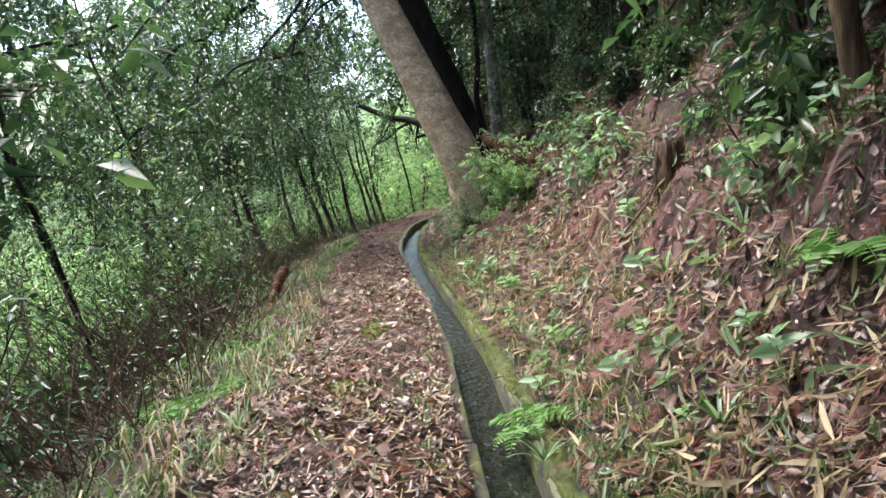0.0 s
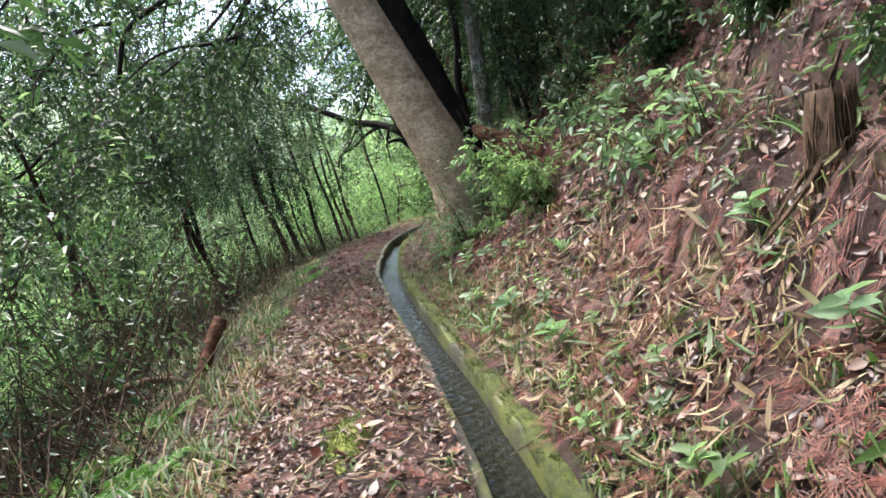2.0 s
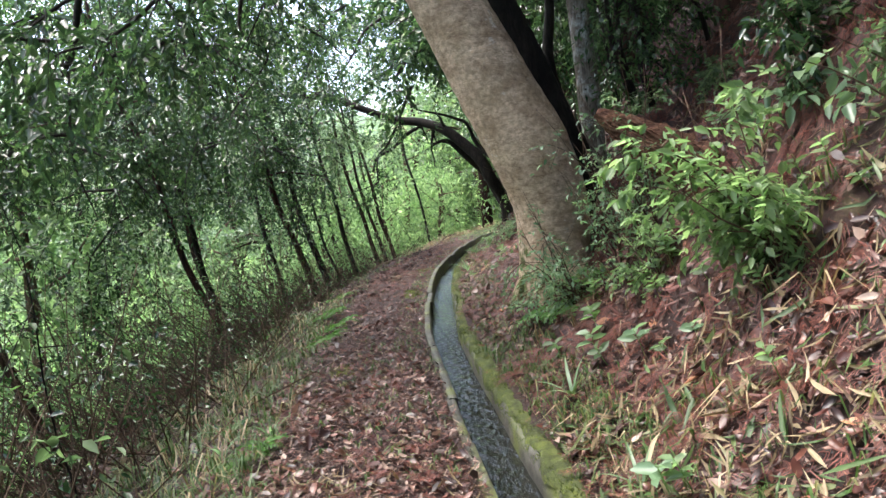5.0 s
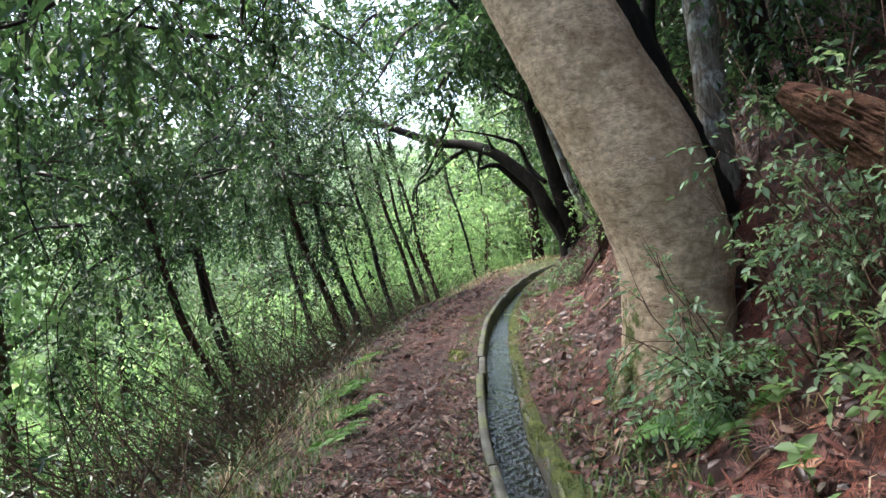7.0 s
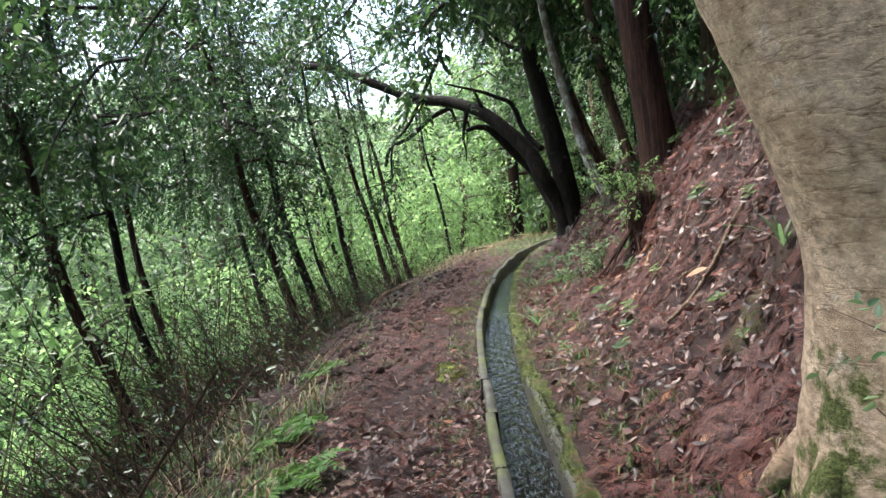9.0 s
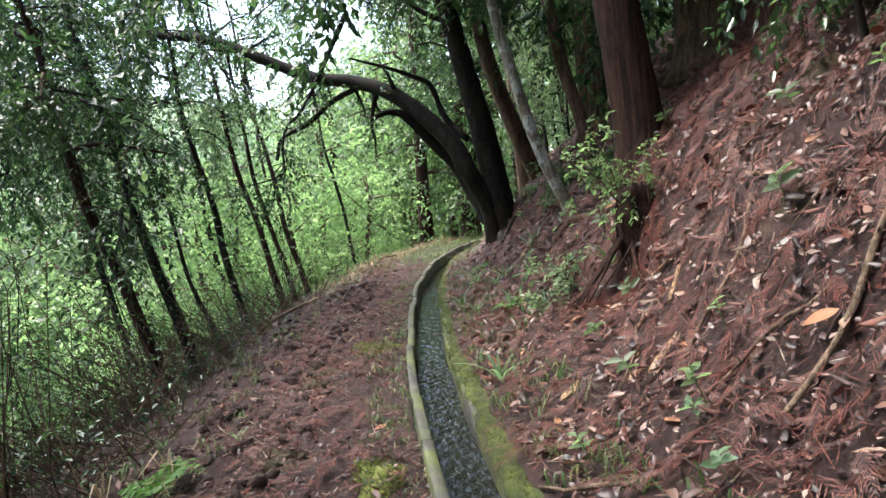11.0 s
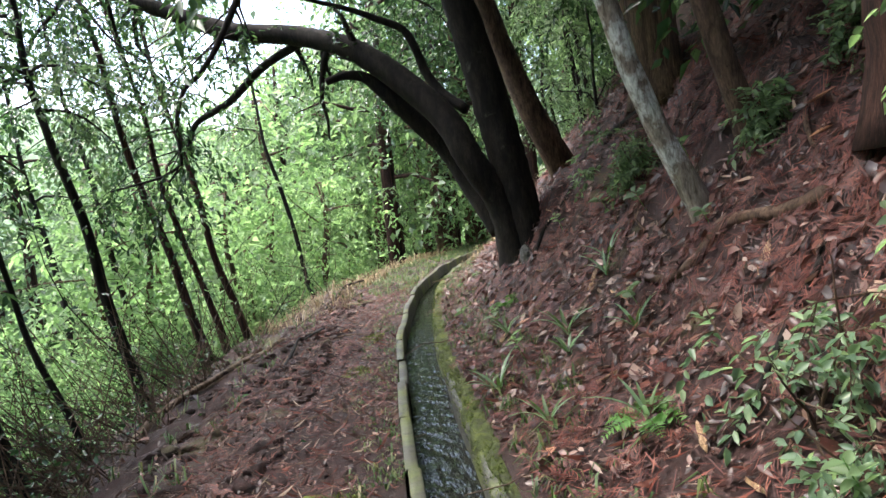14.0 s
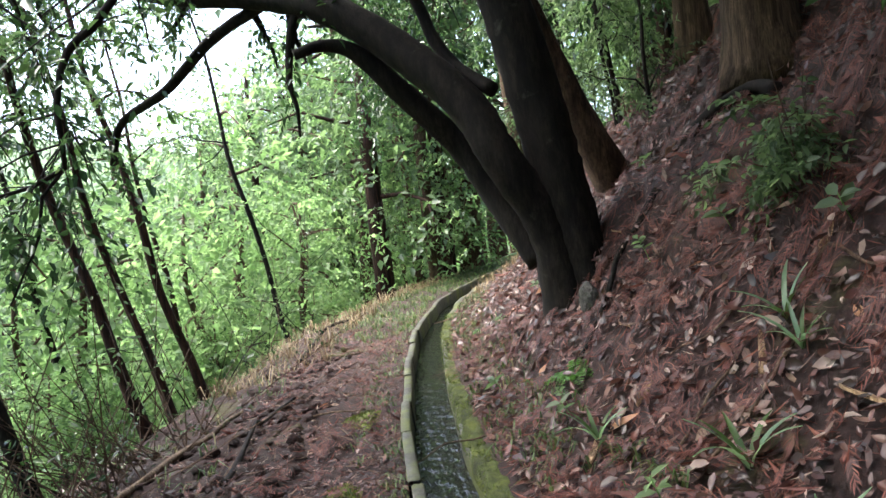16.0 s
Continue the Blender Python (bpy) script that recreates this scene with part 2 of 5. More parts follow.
# ---- the lie of the land: the channel's line, and heights by distance from it ----
LINE_Y = [-14, 0, 3, 4.4, 6, 8, 9.3, 10.5, 12.2, 13.8, 15.1, 17, 18.5, 20, 21.9, 24.4, 26.7, 29, 32, 34.5, 38, 44, 60, 260]
LINE_X = [0.6, 0.35, 0.26, 0.19, 0.11, -0.09, -0.27, -0.42, -0.6, -0.76, -0.8, -0.82, -0.79, -0.71, -0.54, -0.27, 0.11, 0.58, 1.5, 2.7, 4.6, 8, 18, 140]
FINE_Y = np.arange(-16, 262, 0.1)
FINE_X = np.interp(FINE_Y, LINE_Y, LINE_X)
KERN = np.hanning(17) / np.hanning(17).sum()
FINE_X = np.convolve(np.pad(FINE_X, 8, mode="edge"), KERN, mode="valid")
FINE_C = 1 / np.sqrt(1 + np.gradient(FINE_X, 0.1) ** 2)


def line_x(y):
    return np.interp(y, FINE_Y, FINE_X)


def across(x, y):
    return (x - line_x(y)) * np.interp(y, FINE_Y, FINE_C)


def rim(y):
    return np.interp(y, [0, 8, 11, 15, 20, 25, 40], [0.03, 0.07, 0.15, 0.25, 0.3, 0.25, 0.25])


LATTICE = np.random.default_rng(3).random((256, 256))


def value_noise(x, y):
    """Smooth noise, -1 to 1, one cell a unit."""
    i, j = np.floor(x).astype(int), np.floor(y).astype(int)
    u, v = x - i, y - j
    u, v = u * u * (3 - 2 * u), v * v * (3 - 2 * v)
    i, j, k, l = i % 256, j % 256, (i + 1) % 256, (j + 1) % 256
    a = LATTICE[i, j] * (1 - u) + LATTICE[k, j] * u
    b = LATTICE[i, l] * (1 - u) + LATTICE[k, l] * u
    return (a * (1 - v) + b * v) * 2 - 1


def rough(x, y):
    return 0.7 * value_noise(0.8 * x + 11, 0.8 * y + 5) + 0.6 * value_noise(1.9 * x + 3, 1.9 * y) + 0.5 * value_noise(4.1 * x, 4.1 * y + 7) + 0.3 * value_noise(8.3 * x + 0.3 * y, 8.3 * y)


def height(x, y):
    x, y = np.asarray(x, float), np.asarray(y, float)
    d = across(x, y)
    right = rim(y) + np.interp(d, [0.2, 0.6, 0.9, 1.2, 1.5, 1.9, 2.4, 3.2, 5, 10, 20, 40, 90], [0, 0.1, 0.3, 0.48, 0.78, 1.28, 1.85, 2.6, 4.2, 8, 14, 22, 34])
    left = 0.19 + np.interp(d, [-260, -150, -100, -70, -45, -28, -15, -8, -4.9, -3, -2.2, -1.6, -1.2], [62, 36, 17, 3, -7, -9.5, -7, -3.6, -1.65, -0.55, -0.22, -0.06, 0])
    amp = np.interp(d, [-8, -3, -1.6, -0.6, -0.25, 0.3, 0.9, 2, 6], [0.4, 0.14, 0.07, 0.045, 0.02, 0.02, 0.1, 0.2, 0.4])
    mound = 0.34 * np.exp(-((x - 1.35) / 0.55) ** 2 - ((y - 25.1) / 0.8) ** 2)
    hollow = 0.32 * np.exp(-((x - 0.7) / 0.26) ** 2 - ((y - 18.7) / 0.45) ** 2)
    return np.where(d > 0, right, left) + amp * rough(x, y) + mound - hollow


def spot(x, y, lift=0.0):
    return Vector((x, y, float(height(x, y)) + lift))


# ---- mesh helpers ----
class Buf:
    """Collects vertices and faces for one mesh."""

    def __init__(self):
        self.v, self.f, self.n = [], [], 0

    def add(self, verts, faces):
        verts = np.asarray(verts, float).reshape(-1, 3)
        self.f.append([np.asarray(q, int) + self.n for q in faces])
        self.v.append(verts)
        self.n += len(verts)

    def mesh(self, name, material, smooth=True):
        me = bpy.data.meshes.new(name)
        co = np.concatenate(self.v)
        groups = [g for fs in self.f for g in fs]
        loops = np.concatenate([g.ravel() for g in groups])
        sizes = np.concatenate([np.full(len(g), g.shape[1]) for g in groups])
        starts = np.concatenate([[0], np.cumsum(sizes)[:-1]])
        me.vertices.add(len(co))
        me.vertices.foreach_set("co", co.astype(np.float32).ravel())
        me.loops.add(len(loops))
        me.loops.foreach_set("vertex_index", loops.astype(np.int32))
        me.polygons.add(len(sizes))
        me.polygons.foreach_set("loop_start", starts.astype(np.int32))
        me.polygons.foreach_set("use_smooth", np.full(len(sizes), smooth))
        me.update(calc_edges=True)
        me.validate()
        me.materials.append(material)
        return me


def thing(name, at, label, category, group="", kind=""):
    ob = new(name)
    ob.location = at
    ob.empty_display_size = 0.1
    return tagged(ob, label, category, group, kind)


def part(name, buf, material, parent, label="", smooth=True):
    """Links a mesh given in world places as one part under parent."""
    ob = new(name, buf.mesh(name, material, smooth))
    origin = Vector((0, 0, 0))
    if name in ("twig_mass", "crown", "branch_mass", "foliage", "stem_mass"):
        tagged(ob, kind="stuff")
    p = parent
    while p:
        origin += p.location
        p = p.parent
    ob.data.transform(Matrix.Translation(-origin))
    ob.parent = parent
    if label:
        tagged(ob, label)
    return ob


def solid(name, buf, material, label, category, group="", kind="", smooth=True):
    """One mesh that is a whole thing, its origin at the middle of its foot."""
    me = buf.mesh(name, material, smooth)
    co = np.concatenate(buf.v)
    at = Vector((*((co.min(0) + co.max(0)) / 2)[:2], co[:, 2].min()))
    if kind in ("structure", "stuff"):
        at = Vector((0, 0, 0))
    me.transform(Matrix.Translation(-at))
    ob = new(name, me)
    ob.location = at
    return tagged(ob, label, category, group, kind)


def unit(a):
    return a / np.maximum(np.linalg.norm(a, axis=-1, keepdims=True), 1e-9)


def curve_points(pts, step):
    """Catmull-Rom through pts, about step metres apart; columns past the third (radii) go along."""
    pts = np.asarray(pts, float)
    p = np.vstack([2 * pts[0] - pts[1], pts, 2 * pts[-1] - pts[-2]])
    out = []
    for i in range(1, len(p) - 2):
        a, b, c, d = p[i - 1:i + 3]
        n = max(1, int(np.linalg.norm((c - b)[:3]) / step))
        u = np.arange(n)[:, None] / n
        out.append(0.5 * (2 * b + (c - a) * u + (2 * a - 5 * b + 4 * c - d) * u ** 2 + (3 * b - a - 3 * c + d) * u ** 3))
    out.append(pts[-1:])
    q = np.vstack(out)
    if q.shape[1] > 3:
        q[:, 3] = np.maximum(q[:, 3], 0.0015)
    return q


def tube(buf, pts, sides=8, lump=0.0, flat=None, cap=True):
    """A tapering tube along pts (x, y, z, radius)."""
    pts = np.asarray(pts, float)
    c, r = pts[:, :3], pts[:, 3]
    tang = unit(np.gradient(c, axis=0))
    ref = np.array([0.0, 1, 0]) if abs(tang[:, 1]).mean() < 0.7 else np.array([1.0, 0, 0])
    s = unit(np.cross(tang, ref))
    t = np.cross(s, tang)
    a = np.arange(sides) * 2 * np.pi / sides
    wob = np.ones((len(c), sides))
    if lump:
        ph = RNG.random(6) * 6.28
        z = np.arange(len(c))[:, None] * np.linalg.norm(c[-1] - c[0]) / len(c)
        wob += lump * (np.sin(3 * a + ph[0] + z * 1.1) * 0.5 + np.sin(2 * a + ph[1] - z * 2.3) * 0.6 + np.sin(5 * a + ph[2] + z * 3.7) * 0.3)
        wob += lump * 0.45 * RNG.standard_normal((len(c), sides))
    ring = c[:, None] + (np.cos(a)[None, :, None] * s[:, None] + np.sin(a)[None, :, None] * t[:, None]) * (r[:, None] * wob)[..., None]
    i = np.arange(len(c) - 1)[:, None] * sides
    j = np.arange(sides)[None]
    k = (j + 1) % sides
    quads = np.stack([i + j, i + k, i + sides + k, i + sides + j], -1).reshape(-1, 4)
    faces = [quads]
    if cap:
        faces += [np.arange(sides)[None, ::-1], (np.arange(sides) + (len(c) - 1) * sides)[None]]
    buf.add(ring.reshape(-1, 3), faces)


def blades(buf, base, way, length, width, fold=0.2, curl=0.15, six=True, up=None):
    """Leaves: folded blades from base along way."""
    n = len(base)
    ref = unit(RNG.standard_normal((n, 3)) * 0.5 + (np.array([0, 0, 1.0]) if up is None else up))
    side = unit(np.cross(way, ref))
    nor = np.cross(side, way)
    L, W = length[:, None], width[:, None]
    if six:
        v = np.stack([base, base + way * L * 0.3 - side * W * 0.5 + nor * W * fold, base + way * L * 0.68 - side * W * 0.4 + nor * (W * fold - L * curl * 0.4),
                      base + way * L - nor * L * curl, base + way * L * 0.68 + side * W * 0.4 + nor * (W * fold - L * curl * 0.4), base + way * L * 0.3 + side * W * 0.5 + nor * W * fold], 1)
        k = np.arange(n)[:, None] * 6
        buf.add(v, [np.concatenate([k + np.array([0, 1, 2, 3]), k + np.array([0, 3, 4, 5])])])
    else:
        v = np.stack([base, base + way * L * 0.45 - side * W * 0.5 + nor * W * fold, base + way * L - nor * L * curl, base + way * L * 0.45 + side * W * 0.5 + nor * W * fold], 1)
        k = np.arange(n)[:, None] * 4
        buf.add(v, [np.concatenate([k + np.array([0, 1, 2]), k + np.array([0, 2, 3])])])


def twigs(wood, leaf, start, way, length, per, size, droop=0.35, six=True, wood_r=0.003, ratio=0.43, thin=1.0):
    """Twigs from start along way, with leaves on both sides."""
    n = len(start)
    if n == 0:
        return
    length = np.broadcast_to(np.asarray(length, float), (n,))
    side = unit(np.cross(way, np.array([0, 0, 1.0]) + 0.3 * RNG.standard_normal((n, 3))))

    def at(u):
        return start[:, None] + way[:, None] * (length[:, None] * u)[..., None] - np.array([0, 0, 1.0]) * (droop * length[:, None] * u ** 2)[..., None]

    u = (np.arange(per)[None] + RNG.random((n, per))) / per * 0.85 + 0.18
    pos = at(u)
    sign = np.where(np.arange(per) % 2, 1, -1)[None, :, None]
    w = unit(way[:, None] * 0.6 + sign * side[:, None] * 0.8 + RNG.standard_normal((n, per, 3)) * 0.35 + np.array([0, 0, -0.35]))
    keep = RNG.random((n, per)) < thin
    pos, w = pos[keep], w[keep]
    m = len(pos)
    ls = size * (0.6 + 0.7 * RNG.random(m))
    blades(leaf, pos, w, ls, ls * ratio * (0.8 + 0.4 * RNG.random(m)), six=six)
    if wood is not None:
        n = (n + 2) // 3
        start, way, length, side = start[::3], way[::3], length[::3], side[::3]
        uu = np.array([0, 1.0])
        c = at(np.broadcast_to(uu, (n, 2)))
        rr = wood_r * np.array([1, 0.4])
        a = np.array([0, 2.09, 4.19])
        s2 = np.cross(side, way)
        ring = c[:, :, None] + (np.cos(a)[:, None] * side[:, None, None] + np.sin(a)[:, None] * s2[:, None, None]) * rr[None, :, None, None]
        base = np.arange(n)[:, None] * 6
        q = []
        for lv in range(1):
            for j in range(3):
                k = (j + 1) % 3
                q.append(np.array([lv * 3 + j, lv * 3 + k, lv * 3 + 3 + k, lv * 3 + 3 + j]))
        q = np.array(q)
        wood.add(ring.reshape(-1, 3), [(base[:, None] + q[None]).reshape(-1, 4)])


def wander(start, way, length, r, droop=0.1, wiggle=0.25, n=6, end=0.2):
    """A crooked branch as points with radii."""
    p, d = np.array(start, float), unit(np.array(way, float))
    out = [(*p, r)]
    for i in range(n):
        d = unit(d + wiggle * RNG.standard_normal(3) + np.array([0, 0, -droop]))
        p = p + d * length / n
        out.append((*p, r * (1 - (1 - end) * (i + 1) / n)))
    return np.array(out)


def fibres(buf, path, n, r, length, width=0.006):
    """Splinters and hanging fibres: thin strips along a path, just outside its skin."""
    q = curve_points(path, 0.05)
    for _ in range(n):
        i = RNG.integers(0, len(q) - 1)
        d = unit(q[i + 1, :3] - q[i, :3])
        s = unit(np.cross(d, RNG.standard_normal(3)))
        a = q[i, :3] + s * q[i, 3] * RNG.uniform(0.85, 1.08)
        b = a + d * length * RNG.uniform(0.5, 1.2) + s * length * RNG.normal(0.05, 0.06)
        tube(buf, [(*a, width), (*((a + b) / 2 + s * 0.01), width * 0.9), (*b, width * 0.25)], 4, cap=False)


def limb_with_leaves(wood, leaf, limb, subs, sub_len, per_sub, leaves, size, droop=0.15, twig_len=0.4, six=True, start=0.25, spread=0.9, thin=1.0):
    """Side branches along a limb, twigs along those, leaves along those."""
    pts = curve_points(limb, 0.15)
    starts, ways = [], []
    for _ in range(subs):
        i = int((start + (1 - start) * RNG.random()) * (len(pts) - 2))
        d = unit(pts[i + 1, :3] - pts[i, :3])
        w = unit(d * 0.7 + spread * RNG.standard_normal(3) + np.array([0, 0, -droop]))
        b = wander(pts[i, :3], w, sub_len * (0.5 + RNG.random()), max(0.004, pts[i, 3] * 0.4), droop, 0.22, 5)
        tube(wood, b, 4, cap=False)
        q = curve_points(b, 0.08)
        for _ in range(per_sub):
            j = int((0.15 + 0.85 * RNG.random()) * (len(q) - 2))
            dd = unit(q[j + 1, :3] - q[j, :3])
            starts.append(q[j, :3])
            ways.append(unit(dd * 0.9 + 0.6 * RNG.standard_normal(3) + np.array([0, 0, -droop])))
    if starts:
        twigs(wood, leaf, np.array(starts), np.array(ways), twig_len * (0.6 + 0.7 * RNG.random(len(starts))), leaves, size, six=six, thin=thin)

# ---- ground: one sheet with the channel's trench in it ----
def build_ground():
    near_l = list(np.arange(-3.5, -0.26, 0.09))
    near_r = list(np.arange(0.29, 4.4, 0.09))
    cols = [-230, -170, -120, -90, -65, -48, -36, -28, -22, -17, -13.5, -11, -9, -7.6, -6.5, -5.7, -5.1, -4.6, -4.2, -3.85] + near_l + [-0.235, -0.225, 0.225, 0.255] + near_r + \
           [4.6, 4.9, 5.3, 5.8, 6.5, 7.5, 9, 11, 14, 18, 24, 32, 45, 65, 95, 150, 230]
    ys = list(np.arange(-90, -16, 12)) + list(np.arange(-16, 0.5, 0.8)) + list(np.arange(0.9, 32, 0.1)) + list(np.arange(32, 50, 0.4)) + list(np.arange(50, 260, 8))
    d, y = np.meshgrid(np.array(cols), np.array(ys, float))
    x = line_x(y) + d / np.where(abs(d) < 6, np.interp(y, FINE_Y, FINE_C), 1)
    z = height(x, y)
    z[abs(d) < 0.23] = -0.5
    nr, nc = d.shape
    i, j = np.meshgrid(np.arange(nr - 1), np.arange(nc - 1), indexing="ij")
    k = (i * nc + j).ravel()
    b = Buf()
    b.add(np.stack([x, y, z], -1), [np.stack([k, k + 1, k + 1 + nc, k + nc], -1)])
    return solid("ground", b, SOIL, "wet red-brown forest soil on a terraced slope with a beaten path", "ground", kind="structure")


build_ground()


def strip(buf, ys, profile):
    """A strip swept along the channel; profile(y) gives (across, z) pairs."""
    rows = []
    for y in ys:
        c = float(np.interp(y, FINE_Y, FINE_C))
        rows.append([(float(line_x(y)) + a / c, y, z) for a, z in profile(y)])
    n = len(rows[0])
    i, j = np.meshgrid(np.arange(len(rows) - 1), np.arange(n - 1), indexing="ij")
    k = (i * n + j).ravel()
    buf.add(np.array(rows), [np.stack([k, k + 1, k + 1 + n, k + n], -1)])


def build_channel():
    ch = thing("irrigation_channel", (0, 0, 0), "narrow wet concrete irrigation channel with mossy walls beside the path", "channel", kind="structure")
    b = Buf()
    strip(b, np.arange(-13, 46, 0.3), lambda y: [(-0.2, float(rim(y)) - 0.27), (0, float(rim(y)) - 0.3), (0.2, float(rim(y)) - 0.27)])
    part("bed", b, CONCRETE, ch)
    b = Buf()

    def right(y):
        t = float(rim(y)) + 0.012 * math.sin(2.1 * y) + 0.008 * math.sin(6.3 * y)
        w = 0.012 * math.sin(3.3 * y + 1)
        return [(0.15, t - 0.45), (0.15 + w * 0.5, t - 0.16), (0.155 + w, t - 0.02), (0.17 + w, t), (0.26, t + 0.005), (0.28, t - 0.02), (0.28, t - 0.4)]
    strip(b, np.arange(-13, 46, 0.12), right)
    part("right_wall", b, CONCRETE, ch)
    y = -13.0
    while y < 45:
        n = 0.75 + 0.2 * float(RNG.random())
        off, up = 0.008 * float(RNG.standard_normal()), 0.007 * float(RNG.standard_normal())
        b = Buf()

        def left(yy, off=off, up=up):
            t = float(rim(yy)) + 0.025 + up + 0.004 * math.sin(9 * yy)
            return [(-0.222 + off, t - 0.5), (-0.222 + off, t - 0.006), (-0.214 + off, t), (-0.163 + off, t), (-0.155 + off, t - 0.008), (-0.15 + off, t - 0.2), (-0.15, t - 0.5)]
        strip(b, np.linspace(y + 0.004, y + n - 0.004, 7), left)
        part("slab", b, CONCRETE, ch)
        y += n
    return ch


build_channel()
b = Buf()


def water_line(y):
    z = float(rim(y)) - 0.18
    k = 0.6 + 0.4 * math.sin(1.7 * y) * math.sin(0.6 * y + 2)
    return [(a, z + k * 0.0042 * (math.sin(58 * (y + 0.8 * a) + 1.5 * math.sin(3 * y)) + math.sin(51 * (y - 0.9 * a) + 1.3 * math.sin(4.1 * y + 1))) + 0.003 * math.sin(23 * y + 30 * a)) for a in (-0.153, -0.12, -0.09, -0.06, -0.03, 0, 0.03, 0.06, 0.09, 0.12, 0.153)]


strip(b, np.concatenate([np.arange(-13, 1, 0.2), np.arange(1, 34, 0.017), np.arange(34, 46, 0.1)]), water_line)
solid("water", b, WATER, "shallow running water rippling in the concrete channel", "water", kind="structure")

# moss on the right wall: a lumpy mat and short tufts
b = Buf()


def moss_profile(y):
    t = float(rim(y)) + 0.012 * math.sin(2.1 * y) + 0.008 * math.sin(6.3 * y)
    k = 0.5 + 0.5 * math.sin(1.9 * y + 0.4) * math.sin(0.83 * y + 1)
    inner = 0.152 + 0.03 * (1 - k) + 0.012 * math.sin(13 * y) + 0.16 * max(0, 0.32 - k)
    lump = [0.012 + 0.014 * abs(math.sin(11 * y + i * 2.3)) + 0.008 * math.sin(23 * y + i) for i in range(4)]
    drop = 0.03 + 0.05 * k + 0.02 * math.sin(17 * y)
    return [(inner - 0.01, t - drop), (inner - 0.008, t - 0.01), (inner + 0.012, t + lump[0]), (0.2, t + lump[1]), (0.235, t + lump[2]), (0.27, t + lump[3]), (0.31 + 0.02 * math.sin(7 * y), t - 0.01)]


strip(b, np.arange(0.5, 30, 0.05), moss_profile)
moss = solid("moss_mat", b, MOSS, "bright yellow-green moss along the top of the channel wall", "moss", kind="stuff")
b = Buf()
n = 16000
yy = RNG.uniform(0.5, 30, n)
dd = RNG.normal(0.215, 0.05, n).clip(0.145, 0.34)
xx = line_x(yy) + dd / np.interp(yy, FINE_Y, FINE_C)
zz = rim(yy) + 0.012 * np.sin(2.1 * yy) + np.where(dd < 0.16, -0.06 * RNG.random(n), 0.008)
way = unit(RNG.standard_normal((n, 3)) * 0.7 + np.array([-0.2, 0, 0.9]))
blades(b, np.stack([xx, yy, zz], -1), way, RNG.uniform(0.012, 0.035, n), np.full(n, 0.006), six=False)
solid("moss_tufts", b, MOSS_TUFT, "short bright green moss shoots on the channel wall", "moss", kind="stuff")


# ---- trees along the walk ----
def tree(name, at, label, stems, bark, leaf_material=None, limbs=(), category="tree", group="", sides=10, lump=0.06, leaf=None):
    """A tree of one or more stems; limbs: point lists, each with leaves by the settings in leaf."""
    ob = thing(name, at, label, category, group)
    for s in stems:
        b = Buf()
        tube(b, curve_points(s, 0.07 if sides >= 14 else 0.16), sides, lump)
        part("trunk", b, bark, ob)
    lw, lf = Buf(), Buf()
    for l in limbs:
        b = Buf()
        tube(b, curve_points(l, 0.15), 7, lump)
        part("branch", b, bark, ob)
        if leaf:
            limb_with_leaves(lw, lf, l, **leaf)
    if lw.n:
        part("twig_mass", lw, bark, ob)
    if lf.n:
        part("crown", lf, leaf_material, ob)
    return ob


# the broad pale tree that leans over the path
tree("leaning_tree", (0.45, 13.5, 0.2), "broad old leaning tree with smooth pale grey bark", [
    [(0.46, 13.5, 0.1, 0.5), (0.45, 13.5, 0.55, 0.41), (0.46, 13.48, 1.0, 0.37), (0.46, 13.45, 1.5, 0.38), (0.3, 13.4, 2.05, 0.4), (0.08, 13.4, 2.55, 0.38), (-0.2, 13.4, 3.2, 0.36), (-0.95, 13.5, 4.9, 0.31), (-1.7, 13.8, 6.8, 0.24), (-2.2, 14.2, 8.5, 0.15)],
    ], BARK_PALE, sides=36, lump=0.022)
tree("leaning_tree", (0.95, 14.3, 1.0), "dark second stem leaning beside the broad pale tree", [
    [(1.0, 14.3, 0.9, 0.4), (0.8, 14.3, 1.9, 0.33), (0.5, 14.3, 2.8, 0.28), (-0.1, 14.3, 4.3, 0.27), (-0.7, 14.4, 6.0, 0.22), (-1.2, 14.6, 8.0, 0.14)]], BARK_DARK, sides=14, lump=0.06)
tree("slim_tree", (1.2, 14.6, 1.6), "slim upright tree with pale lichen-spotted bark", [
    [(1.25, 14.6, 1.5, 0.16), (1.2, 14.6, 2.2, 0.13), (1.18, 14.6, 3.2, 0.125), (1.1, 14.6, 5.5, 0.11), (1.0, 14.6, 9.0, 0.07)]], BARK_LICHEN, sides=12, lump=0.05)
tree("slim_tree", (0.9, 14.9, 1.4), "thin dark crooked stem", [
    [(1.0, 14.9, 1.5, 0.08), (0.95, 14.9, 2.4, 0.07), (0.82, 14.9, 3.2, 0.065), (0.9, 14.9, 4.2, 0.06), (0.75, 14.9, 7, 0.04)]], BARK_DARK, sides=8)

